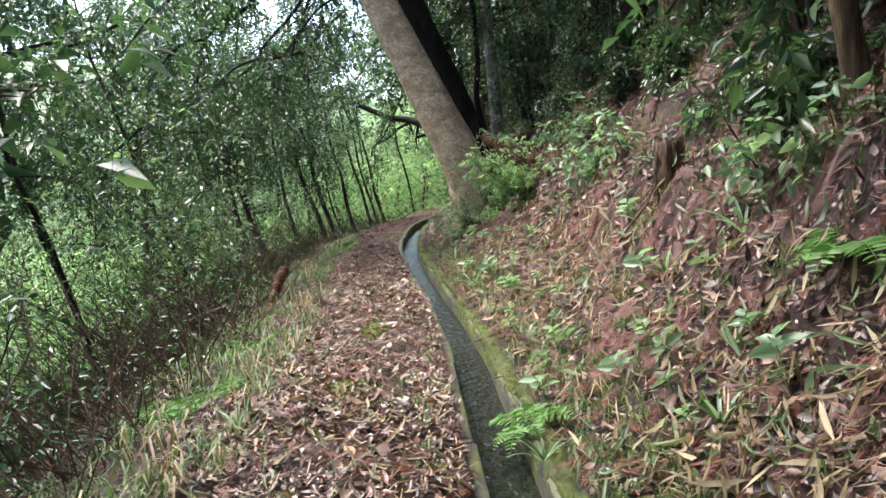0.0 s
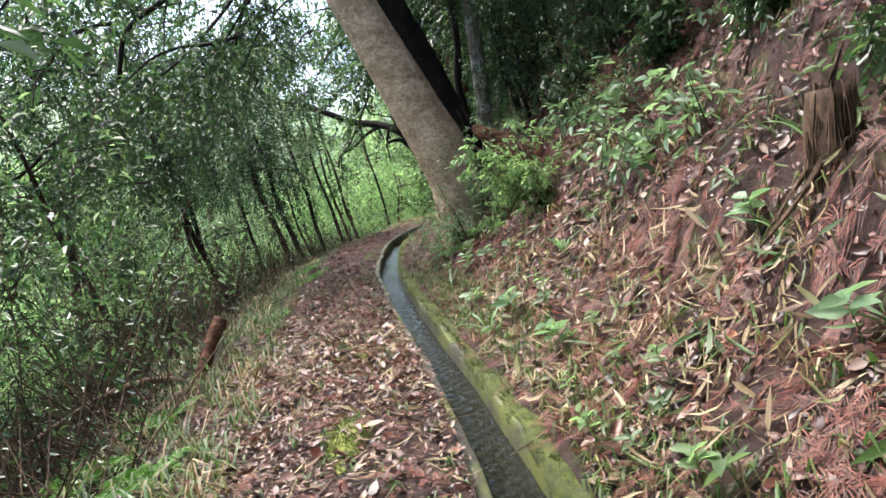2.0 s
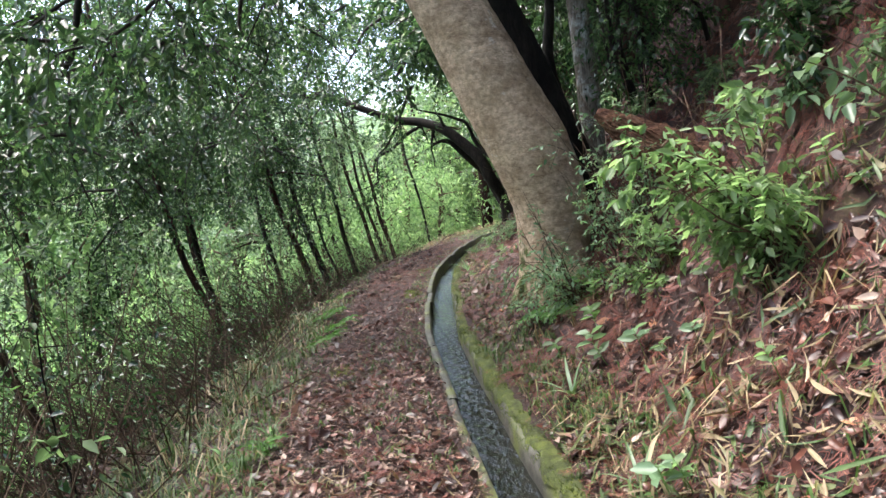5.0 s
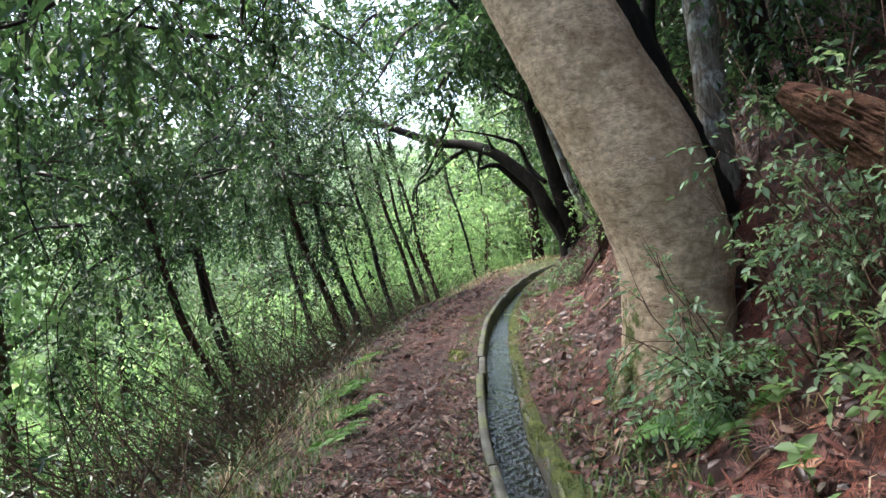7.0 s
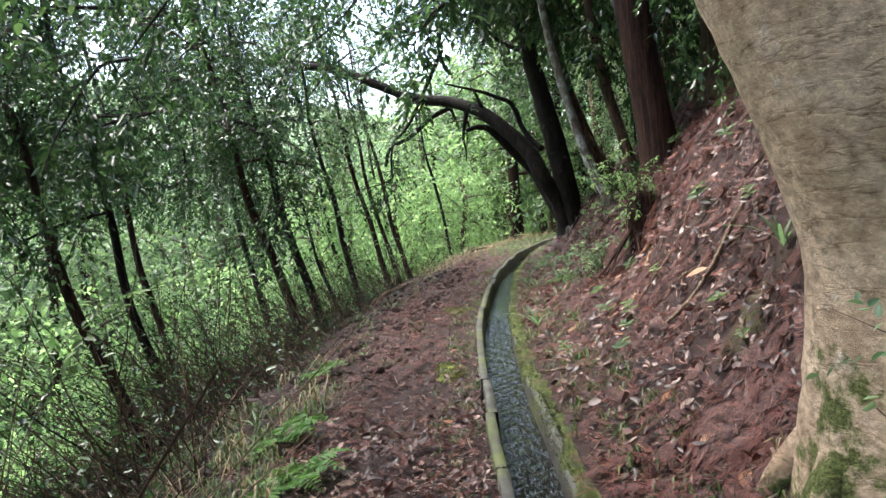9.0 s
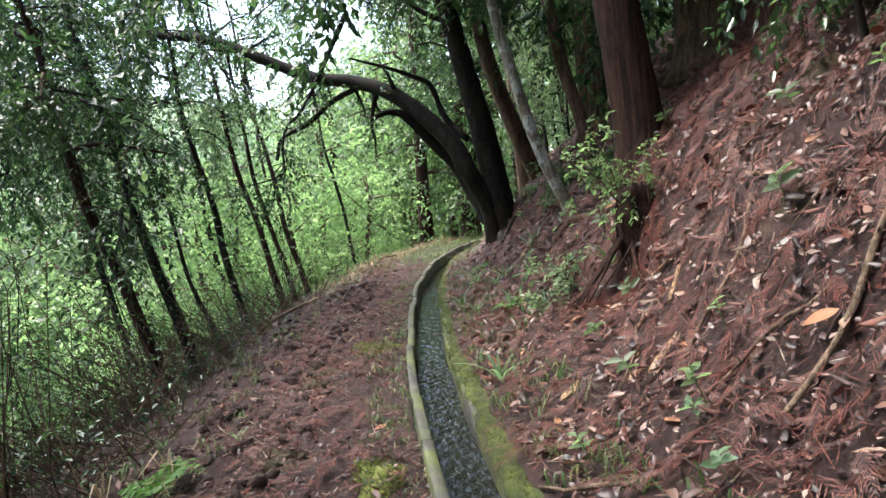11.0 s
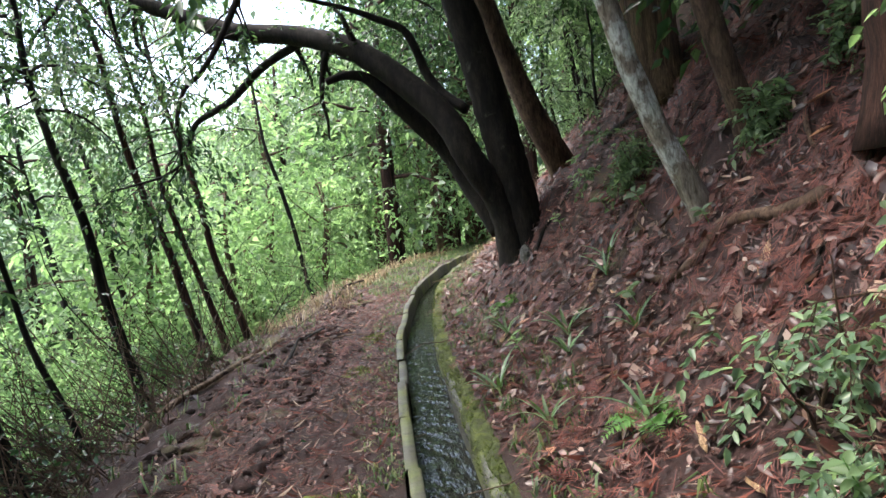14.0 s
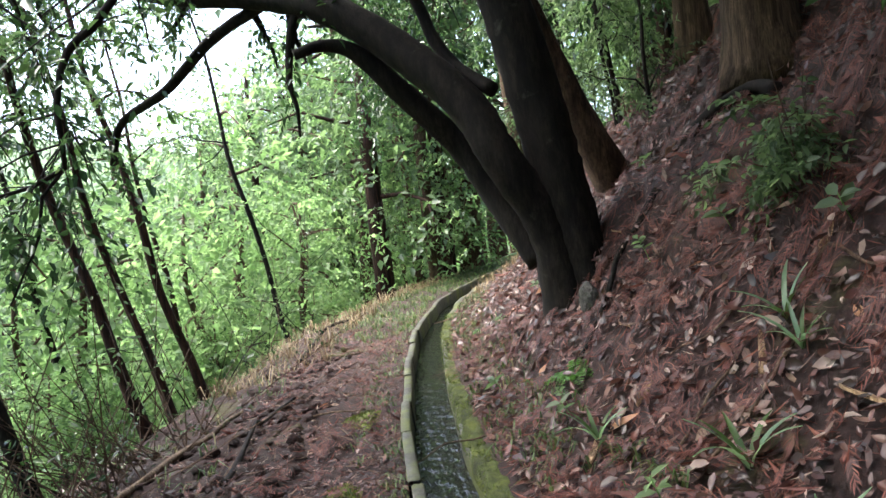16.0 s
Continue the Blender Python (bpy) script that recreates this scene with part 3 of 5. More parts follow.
# the dark tree whose stem arches over the path
ARCH = [(0.9, 25.0, 1.5, 0.16), (0.6, 25.0, 2.05, 0.155), (0.34, 25.2, 2.62, 0.15), (-0.39, 25.7, 3.42, 0.14), (-1.06, 26.2, 3.8, 0.12), (-1.89, 26.6, 4.02, 0.112), (-2.71, 27, 4.44, 0.104), (-3.75, 27.4, 4.95, 0.09), (-5.4, 27.8, 5.3, 0.07), (-7.3, 28.2, 5.9, 0.045), (-8.9, 28.4, 6.4, 0.02)]
DROP = [(-1.02, 26.25, 3.75, 0.06), (-1.55, 26.7, 3.58, 0.052), (-2.06, 27.1, 3.24, 0.046), (-2.59, 27.5, 3.03, 0.042), (-2.75, 27.6, 2.63, 0.036)]
arch = tree("arching_tree", (1.05, 25.0, 0.6), "dark wet many-stemmed tree arching over the path and channel", [
    [(1.02, 25.0, 0.5, 0.24), (0.98, 25.0, 1.0, 0.18)] + ARCH,
    [(1.22, 25.05, 0.5, 0.32), (1.18, 25.0, 1.1, 0.235), (1.03, 25.0, 2.0, 0.21), (0.9, 25.0, 2.7, 0.2), (0.77, 25.0, 3.3, 0.19), (0.4, 25.0, 5.0, 0.15), (0.0, 25.2, 8.0, 0.09)],
    [(0.95, 25.3, 1.2, 0.13), (0.72, 25.55, 1.75, 0.125), (0.5, 25.7, 2.22, 0.12), (0.22, 25.7, 2.54, 0.11), (0.0, 25.7, 2.78, 0.1), (-0.2, 25.7, 3.0, 0.085), (-0.38, 25.7, 3.15, 0.065), (-0.6, 25.7, 3.19, 0.05), (-0.83, 25.7, 3.13, 0.042)],
    [(0.66, 25.15, 2.6, 0.06), (0.45, 25.4, 2.85, 0.06), (0.31, 25.5, 3.12, 0.055), (0.22, 25.5, 3.4, 0.05), (0.1, 25.5, 3.62, 0.045), (-0.15, 25.5, 3.74, 0.04), (-0.48, 25.5, 3.88, 0.03), (-1.2, 25.5, 4.1, 0.015)]],
    BARK_DARK, LEAF_DARK, sides=14, lump=0.06,
    limbs=[wander((0.5, 25.1, 4.5), (-0.8, 0.2, 0.5), 3.2, 0.05), wander((0.3, 25.1, 5.5), (0.7, -0.3, 0.4), 2.5, 0.05), wander((0.1, 25.2, 6.5), (-0.6, -0.6, 0.4), 3, 0.04)],
    leaf=dict(subs=7, sub_len=0.8, per_sub=6, leaves=9, size=0.085))
b = Buf()
tube(b, curve_points(DROP, 0.08), 9, 0.08)
part("branch", b, BARK_DARK, arch)
for lim, kw in ((ARCH[6:], dict(subs=40, sub_len=1.5, per_sub=9, leaves=10, size=0.085, droop=0.12, start=0.0)),
                (ARCH[2:6], dict(subs=8, sub_len=0.8, per_sub=5, leaves=7, size=0.08))):
    lw, lf = Buf(), Buf()
    limb_with_leaves(lw, lf, lim, **kw)
    part("twig_mass", lw, BARK_DARK, arch)
    part("crown", lf, LEAF_DARK, arch)
tree("leaning_tree", (2.3, 26.6, 1.7), "brown leaning stem behind the arching tree", [
    [(2.45, 26.6, 1.5, 0.24), (1.98, 26.5, 2.4, 0.17), (1.69, 26.5, 3.14, 0.16), (1.3, 26.5, 4.5, 0.14), (0.9, 26.6, 7.5, 0.08)]], BARK_BROWN, sides=12)

# trunks on the bank
tree("slim_tree", (1.2, 21.5, 1.1), "slim leaning tree with pale bark on the leaf-strewn bank", [
    [(1.3, 21.4, 1.1, 0.13), (1.17, 21.4, 1.42, 0.085), (1.06, 21.4, 1.65, 0.075), (0.95, 21.4, 1.88, 0.072), (0.85, 21.4, 2.15, 0.07), (0.71, 21.4, 2.6, 0.066), (0.35, 21.4, 4.2, 0.055), (0.1, 21.6, 7, 0.035)]], BARK_LICHEN, sides=10)
tree("slim_tree", (1.62, 21.4, 1.5), "slim brown leaning tree on the leaf-strewn bank", [
    [(1.68, 21.4, 1.3, 0.12), (1.52, 21.4, 1.95, 0.085), (1.36, 21.4, 2.5, 0.08), (1.1, 21.4, 3.6, 0.07), (0.7, 21.5, 7, 0.035)]], BARK_BROWN, sides=10)
# some of these cedars stand out of view, added to shade the bank
CEDARS = [(2.75, 24.7, 0.25, -0.03, 0), (1.5, 20.0, 0.22, -0.12, 1), (3.0, 21.2, 0.42, -0.05, 0), (2.6, 4.4, 0.075, -0.15, 0), (3.4, 15.4, 0.3, -0.05, 1), (2.6, 17.3, 0.24, -0.06, 1),
          (4.2, 8.6, 0.28, -0.05, 1), (3.2, 11.2, 0.2, -0.08, 1), (4.6, 12.6, 0.3, -0.04, 0), (4.5, 18.5, 0.3, -0.04, 1), (5.5, 23, 0.32, -0.04, 0), (4.0, 27.5, 0.2, -0.03, 0), (5.0, 30.0, 0.22, -0.03, 1),
          (3.4, 32.5, 0.16, -0.05, 0), (6.6, 27, 0.3, 0, 1), (6.0, 5.0, 0.3, -0.03, 1), (6.5, 15.5, 0.3, -0.03, 0), (7.5, 20, 0.32, 0, 1), (7.5, 33, 0.25, 0, 0), (9.5, 29, 0.3, 0, 1), (5.0, 36.5, 0.2, 0, 1), (3.6, 2.4, 0.2, -0.1, 1), (4.3, 6.4, 0.26, -0.06, 1), (3.3, 9.6, 0.16, -0.1, 1), (3.3, -2.0, 0.3, 0, 1), (5.0, 1.0, 0.3, 0, 0), (6.0, -6, 0.3, 0, 1)]
for x, y, r, lean, red in CEDARS:
    g = spot(x, y)
    st = [(x, y, g.z - 0.3, r * 1.5), (x, y, g.z + 0.15, r * 1.15), (x + lean * 1.2, y, g.z + 1.2, r), (x + lean * 4, y, g.z + 4, r * 0.9), (x + lean * 9, y, g.z + 9, r * 0.6), (x + lean * 13, y, g.z + 13, r * 0.25)]
    ob = tree("cedar_tree", (x, y, g.z), "tall cedar with stringy red-brown bark on the bank" if red else "tall cedar with pale fibrous bark on the bank", [st], BARK_RED if red else BARK_CEDAR, sides=13, lump=0.05, group="cedars on the bank")
    lw, lf = Buf(), Buf()
    # limbs denser near the start and leaves oversized: unseen crowns for shade
    for _ in range(26 if y < 14 else 11):
        h = (3.2 if y < 14 else 5.5) + 6.5 * RNG.random()
        an = RNG.random() * 6.28
        l = wander((x + lean * h, y, g.z + h), (math.cos(an), math.sin(an), 0.0), (2.2 if y < 14 else 1.6) + 1.8 * RNG.random(), 0.035, 0.06)
        tube(lw, l, 5)
        limb_with_leaves(lw, lf, l, 8 if y < 14 else 5, 0.9, 5, 6, 0.24 if y < 14 else 0.32, six=False, twig_len=0.5)
    part("branch_mass", lw, BARK_BROWN, ob)
    part("crown", lf, LEAF_DARK, ob)


# ---- trees below the path, leaning out to the light ----
def valley_tree(x, y, slope, r, tall, bark, label, leaves=True, mat=None, ylean=0.0, low=0.5, nl=7, six=True):
    g = spot(x, y)
    st = []
    for i in range(9):
        u = i / 8
        h = tall * u
        st.append((x + slope * h * (1 - 0.25 * u) + 0.05 * math.sin(5 * u * 3 + x * 7) * min(1, u * 4), y + ylean * h + 0.05 * math.sin(4 * u * 3 + y * 5) * min(1, u * 4), g.z - 0.2 + h, r * (1.25 if i == 0 else 1 - 0.75 * u)))
    limbs = []
    pts = curve_points(st, 0.3)
    for _ in range(nl if leaves else 0):
        i = int((low + (1 - low) * RNG.random()) * (len(pts) - 1))
        limbs.append(wander(pts[i, :3], (RNG.normal(-0.25, 0.7), RNG.normal(-0.15, 0.7), 0.35), 1.0 + 1.3 * RNG.random(), max(0.008, pts[i, 3] * 0.5), 0.12))
    return tree("slender_tree", (x, y, g.z), label, [st], bark, mat or LEAF_DARK, limbs, group="slender trees below the path", sides=8,
                leaf=dict(subs=7, sub_len=0.8, per_sub=6, leaves=9, size=0.09, droop=0.14, six=six))


SLIM_LABEL = "slender dark-barked tree leaning out over the slope"
RED_LABEL = "slender reddish-barked tree leaning out over the slope"
for x, y, s, r, h, red in [(-3.7, 22.4, -0.3, 0.095, 7.5, 1), (-3.6, 23.4, -0.28, 0.09, 7, 0), (-2.9, 28.3, -0.25, 0.075, 8, 1), (-2.72, 28.9, -0.24, 0.06, 8, 1), (-3.5, 24.6, -0.3, 0.04, 5.5, 0),
                           (-3.3, 26.2, -0.22, 0.08, 7, 0), (-2.5, 30.4, -0.24, 0.075, 8, 1), (-1.3, 33.6, -0.2, 0.06, 8, 0),
                           (-4.4, 18.0, -0.35, 0.07, 7.5, 1), (-4.6, 13.2, -0.4, 0.06, 7, 1), (-4.2, 8.6, -0.35, 0.05, 6.5, 0),
                           (-5.2, 20.5, -0.25, 0.08, 8, 0), (-5.6, 11, -0.3, 0.07, 8, 0), (-4.4, 31.5, -0.2, 0.08, 9, 0), (-3.2, 34.5, -0.15, 0.07, 9, 1), (-5.5, 27, -0.2, 0.09, 9, 0), (-6.5, 24, -0.2, 0.09, 9, 1), (-6, 33, -0.15, 0.1, 10, 0)]:
    valley_tree(x, y, s, r, h, BARK_RED if red else BARK_DARK, RED_LABEL if red else SLIM_LABEL, mat=LEAF_MID if y > 25 else LEAF_DARK, nl=5 if y > 25 else 8, low=0.55 if y > 25 else 0.45, six=y < 14)

# thin bare saplings in the thicket
SAP = []
for i in range(130):
    y = 3.5 + 30 * RNG.random() ** 1.25
    dv = -2.45 - 3.5 * RNG.random() ** 1.3
    if y < 22:
        dv -= 0.25
    SAP.append((float(line_x(y)) + dv, y))
for x, y in SAP:
    g = spot(x, y)
    ob = thing("sapling", g, "thin leaning sapling with few leaves in the thicket", "sapling", "saplings in the thicket")
    ln = RNG.uniform(1.8, 4.2)
    b = Buf()
    p = wander((x, y, g.z - 0.1), (RNG.normal(-0.6, 0.75) if y > 14 else -abs(RNG.normal(0.5, 0.35)), RNG.normal(0, 0.4), 1), ln, RNG.uniform(0.006, 0.015), 0.0, 0.2, 8)
    tube(b, curve_points(p, 0.25), 5)
    part("stem", b, BARK_DARK if RNG.random() < 0.35 else BARK_BROWN, ob)
    lw, lf = Buf(), Buf()
    limb_with_leaves(lw, lf, p, 8, 0.6, 3, 6, 0.075, start=0.45, spread=0.6, thin=0.85 if y < 16 else 0.5)
    part("twig_mass", lw, BARK_DARK, ob)
    part("crown", lf, LEAF_DARK if RNG.random() < 0.4 else LEAF_MID, ob)


# ---- overhanging sprays near the walk ----
OVER = "dark leafy evergreen branch hanging over the path"
FEW = dict(subs=5, sub_len=0.5, per_sub=4, leaves=7, size=0.08)


def overhang(points, label, leaf=None):
    ob = thing("overhanging_branch", points[0][:3], label, "branch", "branches over the path")
    b = Buf()
    tube(b, curve_points(points, 0.12), 6, 0.05)
    part("branch", b, BARK_DARK, ob)
    lw, lf = Buf(), Buf()
    limb_with_leaves(lw, lf, points, **(leaf or dict(subs=16, sub_len=1.0, per_sub=7, leaves=9, size=0.09, start=0.15)))
    part("twig_mass", lw, BARK_DARK, ob)
    part("crown", lf, LEAF_DARK, ob)


overhang([(-2.2, 14.5, 6.8, 0.07), (-3.9, 15.5, 5.6, 0.06), (-4.9, 15.5, 4.95, 0.05), (-5.3, 15.5, 3.9, 0.045), (-6.3, 15.5, 3.3, 0.04), (-7.3, 15.5, 2.6, 0.03), (-8.5, 15.5, 2.5, 0.02), (-9.5, 15.5, 2.5, 0.01)], OVER, dict(subs=26, sub_len=1.0, per_sub=6, leaves=9, size=0.085, start=0.1))
overhang([(-5.3, 15.5, 3.8, 0.025), (-5.4, 15.5, 2.7, 0.016), (-5.2, 15.5, 1.9, 0.008)], OVER, FEW)
overhang([(-7.0, 15.5, 2.75, 0.02), (-7.2, 15.5, 1.9, 0.015), (-7.8, 15.5, 1.2, 0.008)], OVER, FEW)
overhang([(-1.2, 24.7, 4.6, 0.045), (-1.92, 24.5, 3.24, 0.028), (-2.22, 24.5, 2.94, 0.025), (-2.33, 24.5, 2.57, 0.02), (-2.33, 24.5, 2.23, 0.018), (-2.52, 24.5, 2.14, 0.014), (-3.0, 24.5, 2.05, 0.008)], OVER, dict(subs=16, sub_len=0.8, per_sub=6, leaves=8, size=0.08))
overhang([(-2.33, 24.5, 2.23, 0.012), (-2.48, 24.5, 2.07, 0.011), (-2.53, 24.5, 1.83, 0.01), (-2.74, 24.5, 1.44, 0.006)], OVER, FEW)
overhang([(-1.7, 14.5, 7.0, 0.06), (-3.0, 16.5, 5.8, 0.045), (-4.1, 17.0, 4.9, 0.03), (-4.28, 17.0, 4.23, 0.02), (-3.86, 17.0, 3.6, 0.01)], OVER)
overhang([(-2.5, 16.0, 6.2, 0.04), (-3.36, 17.0, 4.8, 0.03), (-3.34, 17.0, 4.37, 0.02), (-3.03, 17.0, 4.06, 0.015), (-3.77, 17.0, 3.2, 0.008)], OVER)
for i in range(92):
    y = RNG.uniform(10, 27)
    x = float(line_x(y)) + RNG.uniform(-7.5, -0.8)
    z = RNG.uniform(3.8 if y < 17 or x < line_x(y) - 4.2 else 5.3, 7.5)
    overhang(wander((x, y, z), (RNG.normal(-0.8, 0.4), RNG.normal(-0.2, 0.5), -0.1), RNG.uniform(1.6, 3.0), 0.03, 0.12, 0.2), OVER, dict(subs=12, sub_len=0.9, per_sub=6, leaves=9, size=0.105, start=0.05, six=y < 19))


for i in range(26):
    y = RNG.uniform(23, 33)
    overhang(wander((float(line_x(y)) - RNG.uniform(4.5, 10), y, RNG.uniform(3.0, 6.5)), (RNG.normal(-0.5, 0.6), RNG.normal(-0.2, 0.5), -0.05), RNG.uniform(1.8, 3.0), 0.03, 0.1, 0.2), OVER, dict(subs=12, sub_len=1.0, per_sub=6, leaves=8, size=0.12, start=0.05, six=False))


for i in range(30):
    y = RNG.uniform(13, 31)
    overhang(wander((float(line_x(y)) - RNG.uniform(5, 14), y, RNG.uniform(2.5, 9)), (RNG.normal(-0.5, 0.6), RNG.normal(-0.2, 0.5), -0.05), RNG.uniform(1.8, 3.2), 0.03, 0.1, 0.2), OVER, dict(subs=12, sub_len=1.0, per_sub=6, leaves=8, size=0.14, start=0.05, six=False))


for i in range(46):
    y = RNG.uniform(11, 25)
    overhang(wander((float(line_x(y)) - RNG.uniform(3.2, 7.5), y, RNG.uniform(1.9, 4.2)), (RNG.normal(-0.5, 0.6), RNG.normal(-0.2, 0.5), -0.1), RNG.uniform(1.4, 2.6), 0.022, 0.12, 0.2), OVER, dict(subs=12, sub_len=0.9, per_sub=6, leaves=8, size=0.1, start=0.05, six=False))


for i in range(12):
    y = RNG.uniform(25, 32)
    overhang(wander((RNG.uniform(-1.5, 2.0), y, RNG.uniform(4.2, 7)), (RNG.normal(-0.3, 0.8), RNG.normal(0, 0.5), -0.1), RNG.uniform(1.6, 2.8), 0.03, 0.1, 0.2), OVER, dict(subs=11, sub_len=0.9, per_sub=6, leaves=8, size=0.11, start=0.05, six=False))


# free-hanging branches, partly out of view, added to keep light off the bank
for i in range(54):
    y = RNG.uniform(2, 10) if i % 2 else RNG.uniform(15.5, 25)
    x = float(line_x(y)) + RNG.uniform(2.2, 6.0)
    overhang(wander((x, y, float(height(x, y)) + RNG.uniform(2.2, 4.5)), (RNG.normal(-0.4, 0.6), RNG.normal(-0.1, 0.5), -0.05), RNG.uniform(1.6, 2.8), 0.03, 0.1, 0.2), "dark evergreen branch added above the bank for shade", dict(subs=11, sub_len=0.9, per_sub=6, leaves=8, size=0.13, start=0.05, six=False))


def shade_crown(owner, at, n, reach, low):
    """A leafy tree top above the walk, mostly out of view, added for shade."""
    lw, lf = Buf(), Buf()
    for i in range(n):
        an = i * 2.4
        l = wander((at[0], at[1], at[2] - low * RNG.random()), (math.cos(an), math.sin(an), 0.3), reach * RNG.uniform(0.6, 1.1), 0.06, 0.05)
        tube(lw, l, 6)
        limb_with_leaves(lw, lf, l, 8, 1.2, 7, 9, 0.18, six=False, twig_len=0.6)
    part("branch_mass", lw, BARK_DARK, owner)
    part("crown", lf, LEAF_DARK, owner)


for name, at in (("leaning_tree", (-2.2, 14.2, 8.5)), ("leaning_tree.001", (-1.2, 14.6, 8.0)), ("slim_tree", (1.0, 14.6, 9.0)), ("arching_tree", (0.0, 25.2, 8.0)), ("leaning_tree.002", (0.9, 26.6, 7.5)), ("slim_tree.002", (0.1, 21.6, 7.0)), ("slim_tree.003", (0.7, 21.5, 7.0))):
    shade_crown(bpy.data.objects[name], at, 10, 3.0, 2.0)

# understorey on the bank
for i in range(26):
    y = RNG.uniform(4, 20)
    d = RNG.uniform(2.6, 5.5)
    valley_tree(float(line_x(y)) + d, y, RNG.normal(-0.15, 0.1), RNG.uniform(0.02, 0.05), RNG.uniform(2.5, 5), BARK_DARK, "slim dark understorey tree on the bank", low=0.25, nl=6, six=False)
for i in range(14):
    y = RNG.uniform(26, 36)
    d = RNG.uniform(2.2, 5.5)
    valley_tree(float(line_x(y)) + d, y, RNG.normal(-0.1, 0.1), RNG.uniform(0.02, 0.05), RNG.uniform(3, 6), BARK_DARK, "slim dark understorey tree on the bank", low=0.2, nl=7, mat=LEAF_MID, six=False)

# ---- woods beyond: broad trees down the valley and along the bend, and unseen shade trees ----
def far_tree(name, tall, spread, n, size, mat, bark, lobes=9, base=0.3):
    ob = thing(name, (0, 0, 0), "leafy broadleaf tree of the valley woods and the unseen shade trees" if mat is not LEAF_LIGHT else "fresh light green broadleaf tree in the valley woods", "tree", "valley woods")
    b = Buf()
    tube(b, curve_points([(0, 0, -0.6, tall * 0.022), (0.1, 0, tall * 0.3, tall * 0.018), (-0.1, 0.1, tall * 0.6, tall * 0.012), (0, 0, tall * 0.9, tall * 0.004)], 0.5), 7, 0.08)
    part("trunk", b, bark, ob)
    lw, lf = Buf(), Buf()
    for i in range(lobes):
        h = tall * (base + (0.92 - base) * (i + 0.5) / lobes)
        an = i * 2.4 + RNG.random()
        reach = spread * (0.55 + 0.5 * RNG.random()) * (1.1 - 0.6 * (i / lobes))
        l = wander((0, 0, h), (math.cos(an), math.sin(an), 0.35), reach, tall * 0.006, 0.1, 0.2)
        tube(lw, l[::2], 4, cap=False)
        m = n // lobes
        q = curve_points(l, 0.2)
        k = (len(q) * (0.25 + 0.75 * RNG.random(m // 7)) - 1).astype(int)
        st = q[k, :3] + RNG.standard_normal((m // 7, 3)) * np.array([0.24, 0.24, 0.16]) * spread
        twigs(None, lf, st, unit(RNG.standard_normal((m // 7, 3)) + np.array([0, 0, -0.2])), np.full(m // 7, size * 4), 7, size, six=False, ratio=0.5)
    part("branch_mass", lw, bark, ob)
    part("crown", lf, mat, ob)
    return ob


KINDS = [far_tree("broadleaf_tree", 9, 3.0, 2000, 0.21, LEAF_MID, BARK_BROWN), far_tree("broadleaf_tree", 7, 2.8, 1900, 0.2, LEAF_LIGHT, BARK_BROWN, base=0.1), far_tree("broadleaf_tree", 11, 3.0, 2100, 0.22, LEAF_MID, BARK_RED, base=0.2),
         far_tree("broadleaf_tree", 4, 2.4, 2000, 0.15, LEAF_LIGHT, BARK_BROWN, base=0.05), far_tree("broadleaf_tree", 8, 2.6, 1600, 0.25, LEAF_DARK, BARK_DARK, base=0.15), far_tree("tall_tree", 15, 3.6, 2100, 0.33, LEAF_MID, BARK_BROWN, lobes=14, base=0.25), far_tree("tall_tree", 13, 3.8, 2300, 0.38, LEAF_DARK, BARK_BROWN, lobes=12, base=0.35)]
FAR = []
for i in range(58):
    y = RNG.uniform(6, 80)
    d = -6.5 - 34 * RNG.random() ** 1.3
    FAR.append((float(line_x(y)) + d, y, int(RNG.choice([1, 3, 3])) if d > -18 else int(RNG.choice([0, 1, 2, 3]))))
for i in range(6):
    y = RNG.uniform(4, 60)
    FAR.append((float(line_x(y)) - RNG.uniform(15, 30), y, 5))
for i in range(56):
    u = RNG.random()
    FAR.append((-24 - 96 * u, RNG.uniform(4, 60) + 90 * u * RNG.random(), int(RNG.choice([0, 1, 2, 5]))))
for i in range(36):
    y = RNG.uniform(38, 60)
    FAR.append((float(line_x(y)) + RNG.uniform(-9, 14), y, int(RNG.choice([0, 1, 3, 3, 2]))))
for i in range(34):
    y = RNG.uniform(50, 78)
    FAR.append((RNG.uniform(-34, 16), y, 5))
for i in range(18):
    y = RNG.uniform(29, 40)
    FAR.append((float(line_x(y)) + RNG.choice([-1, 1]) * RNG.uniform(3, 8), y, 3))
for i in range(16):
    y = RNG.uniform(-6, 34)
    FAR.append((float(line_x(y)) + RNG.uniform(7, 16), y, 4))
# trees behind the start, never in view, added for their shade
for i in range(10):
    FAR.append((RNG.uniform(-9, 5), RNG.uniform(-14, -5), int(RNG.choice([0, 4]))))
# tall trees, crowns mostly out of view, added to shade bank and path
for x, y in ((3.2, -4.5), (4.5, -1.5), (5.4, 3.5), (6.8, 7.5), (4.6, 10.4), (7.5, 12), (3.0, -9), (7, -6), (9, 1), (10, 6), (-3.5, -6), (5.8, 17.5), (8.5, 16), (3.3, 6.6), (3.2, 9.2), (3.6, 4.0), (3.0, 0.6), (-4.5, 1), (-5.5, -3), (-7.5, 4), (-8.5, 7.5), (-4, -9), (2.5, -1), (7.5, 19), (6.5, 22), (5.2, 25.5)):
    FAR.append((x, y, 6))
for x, y in ((1, 42), (2.5, 46), (4, 40), (6, 44), (-15, 46)):
    FAR.append((x, y, 5))
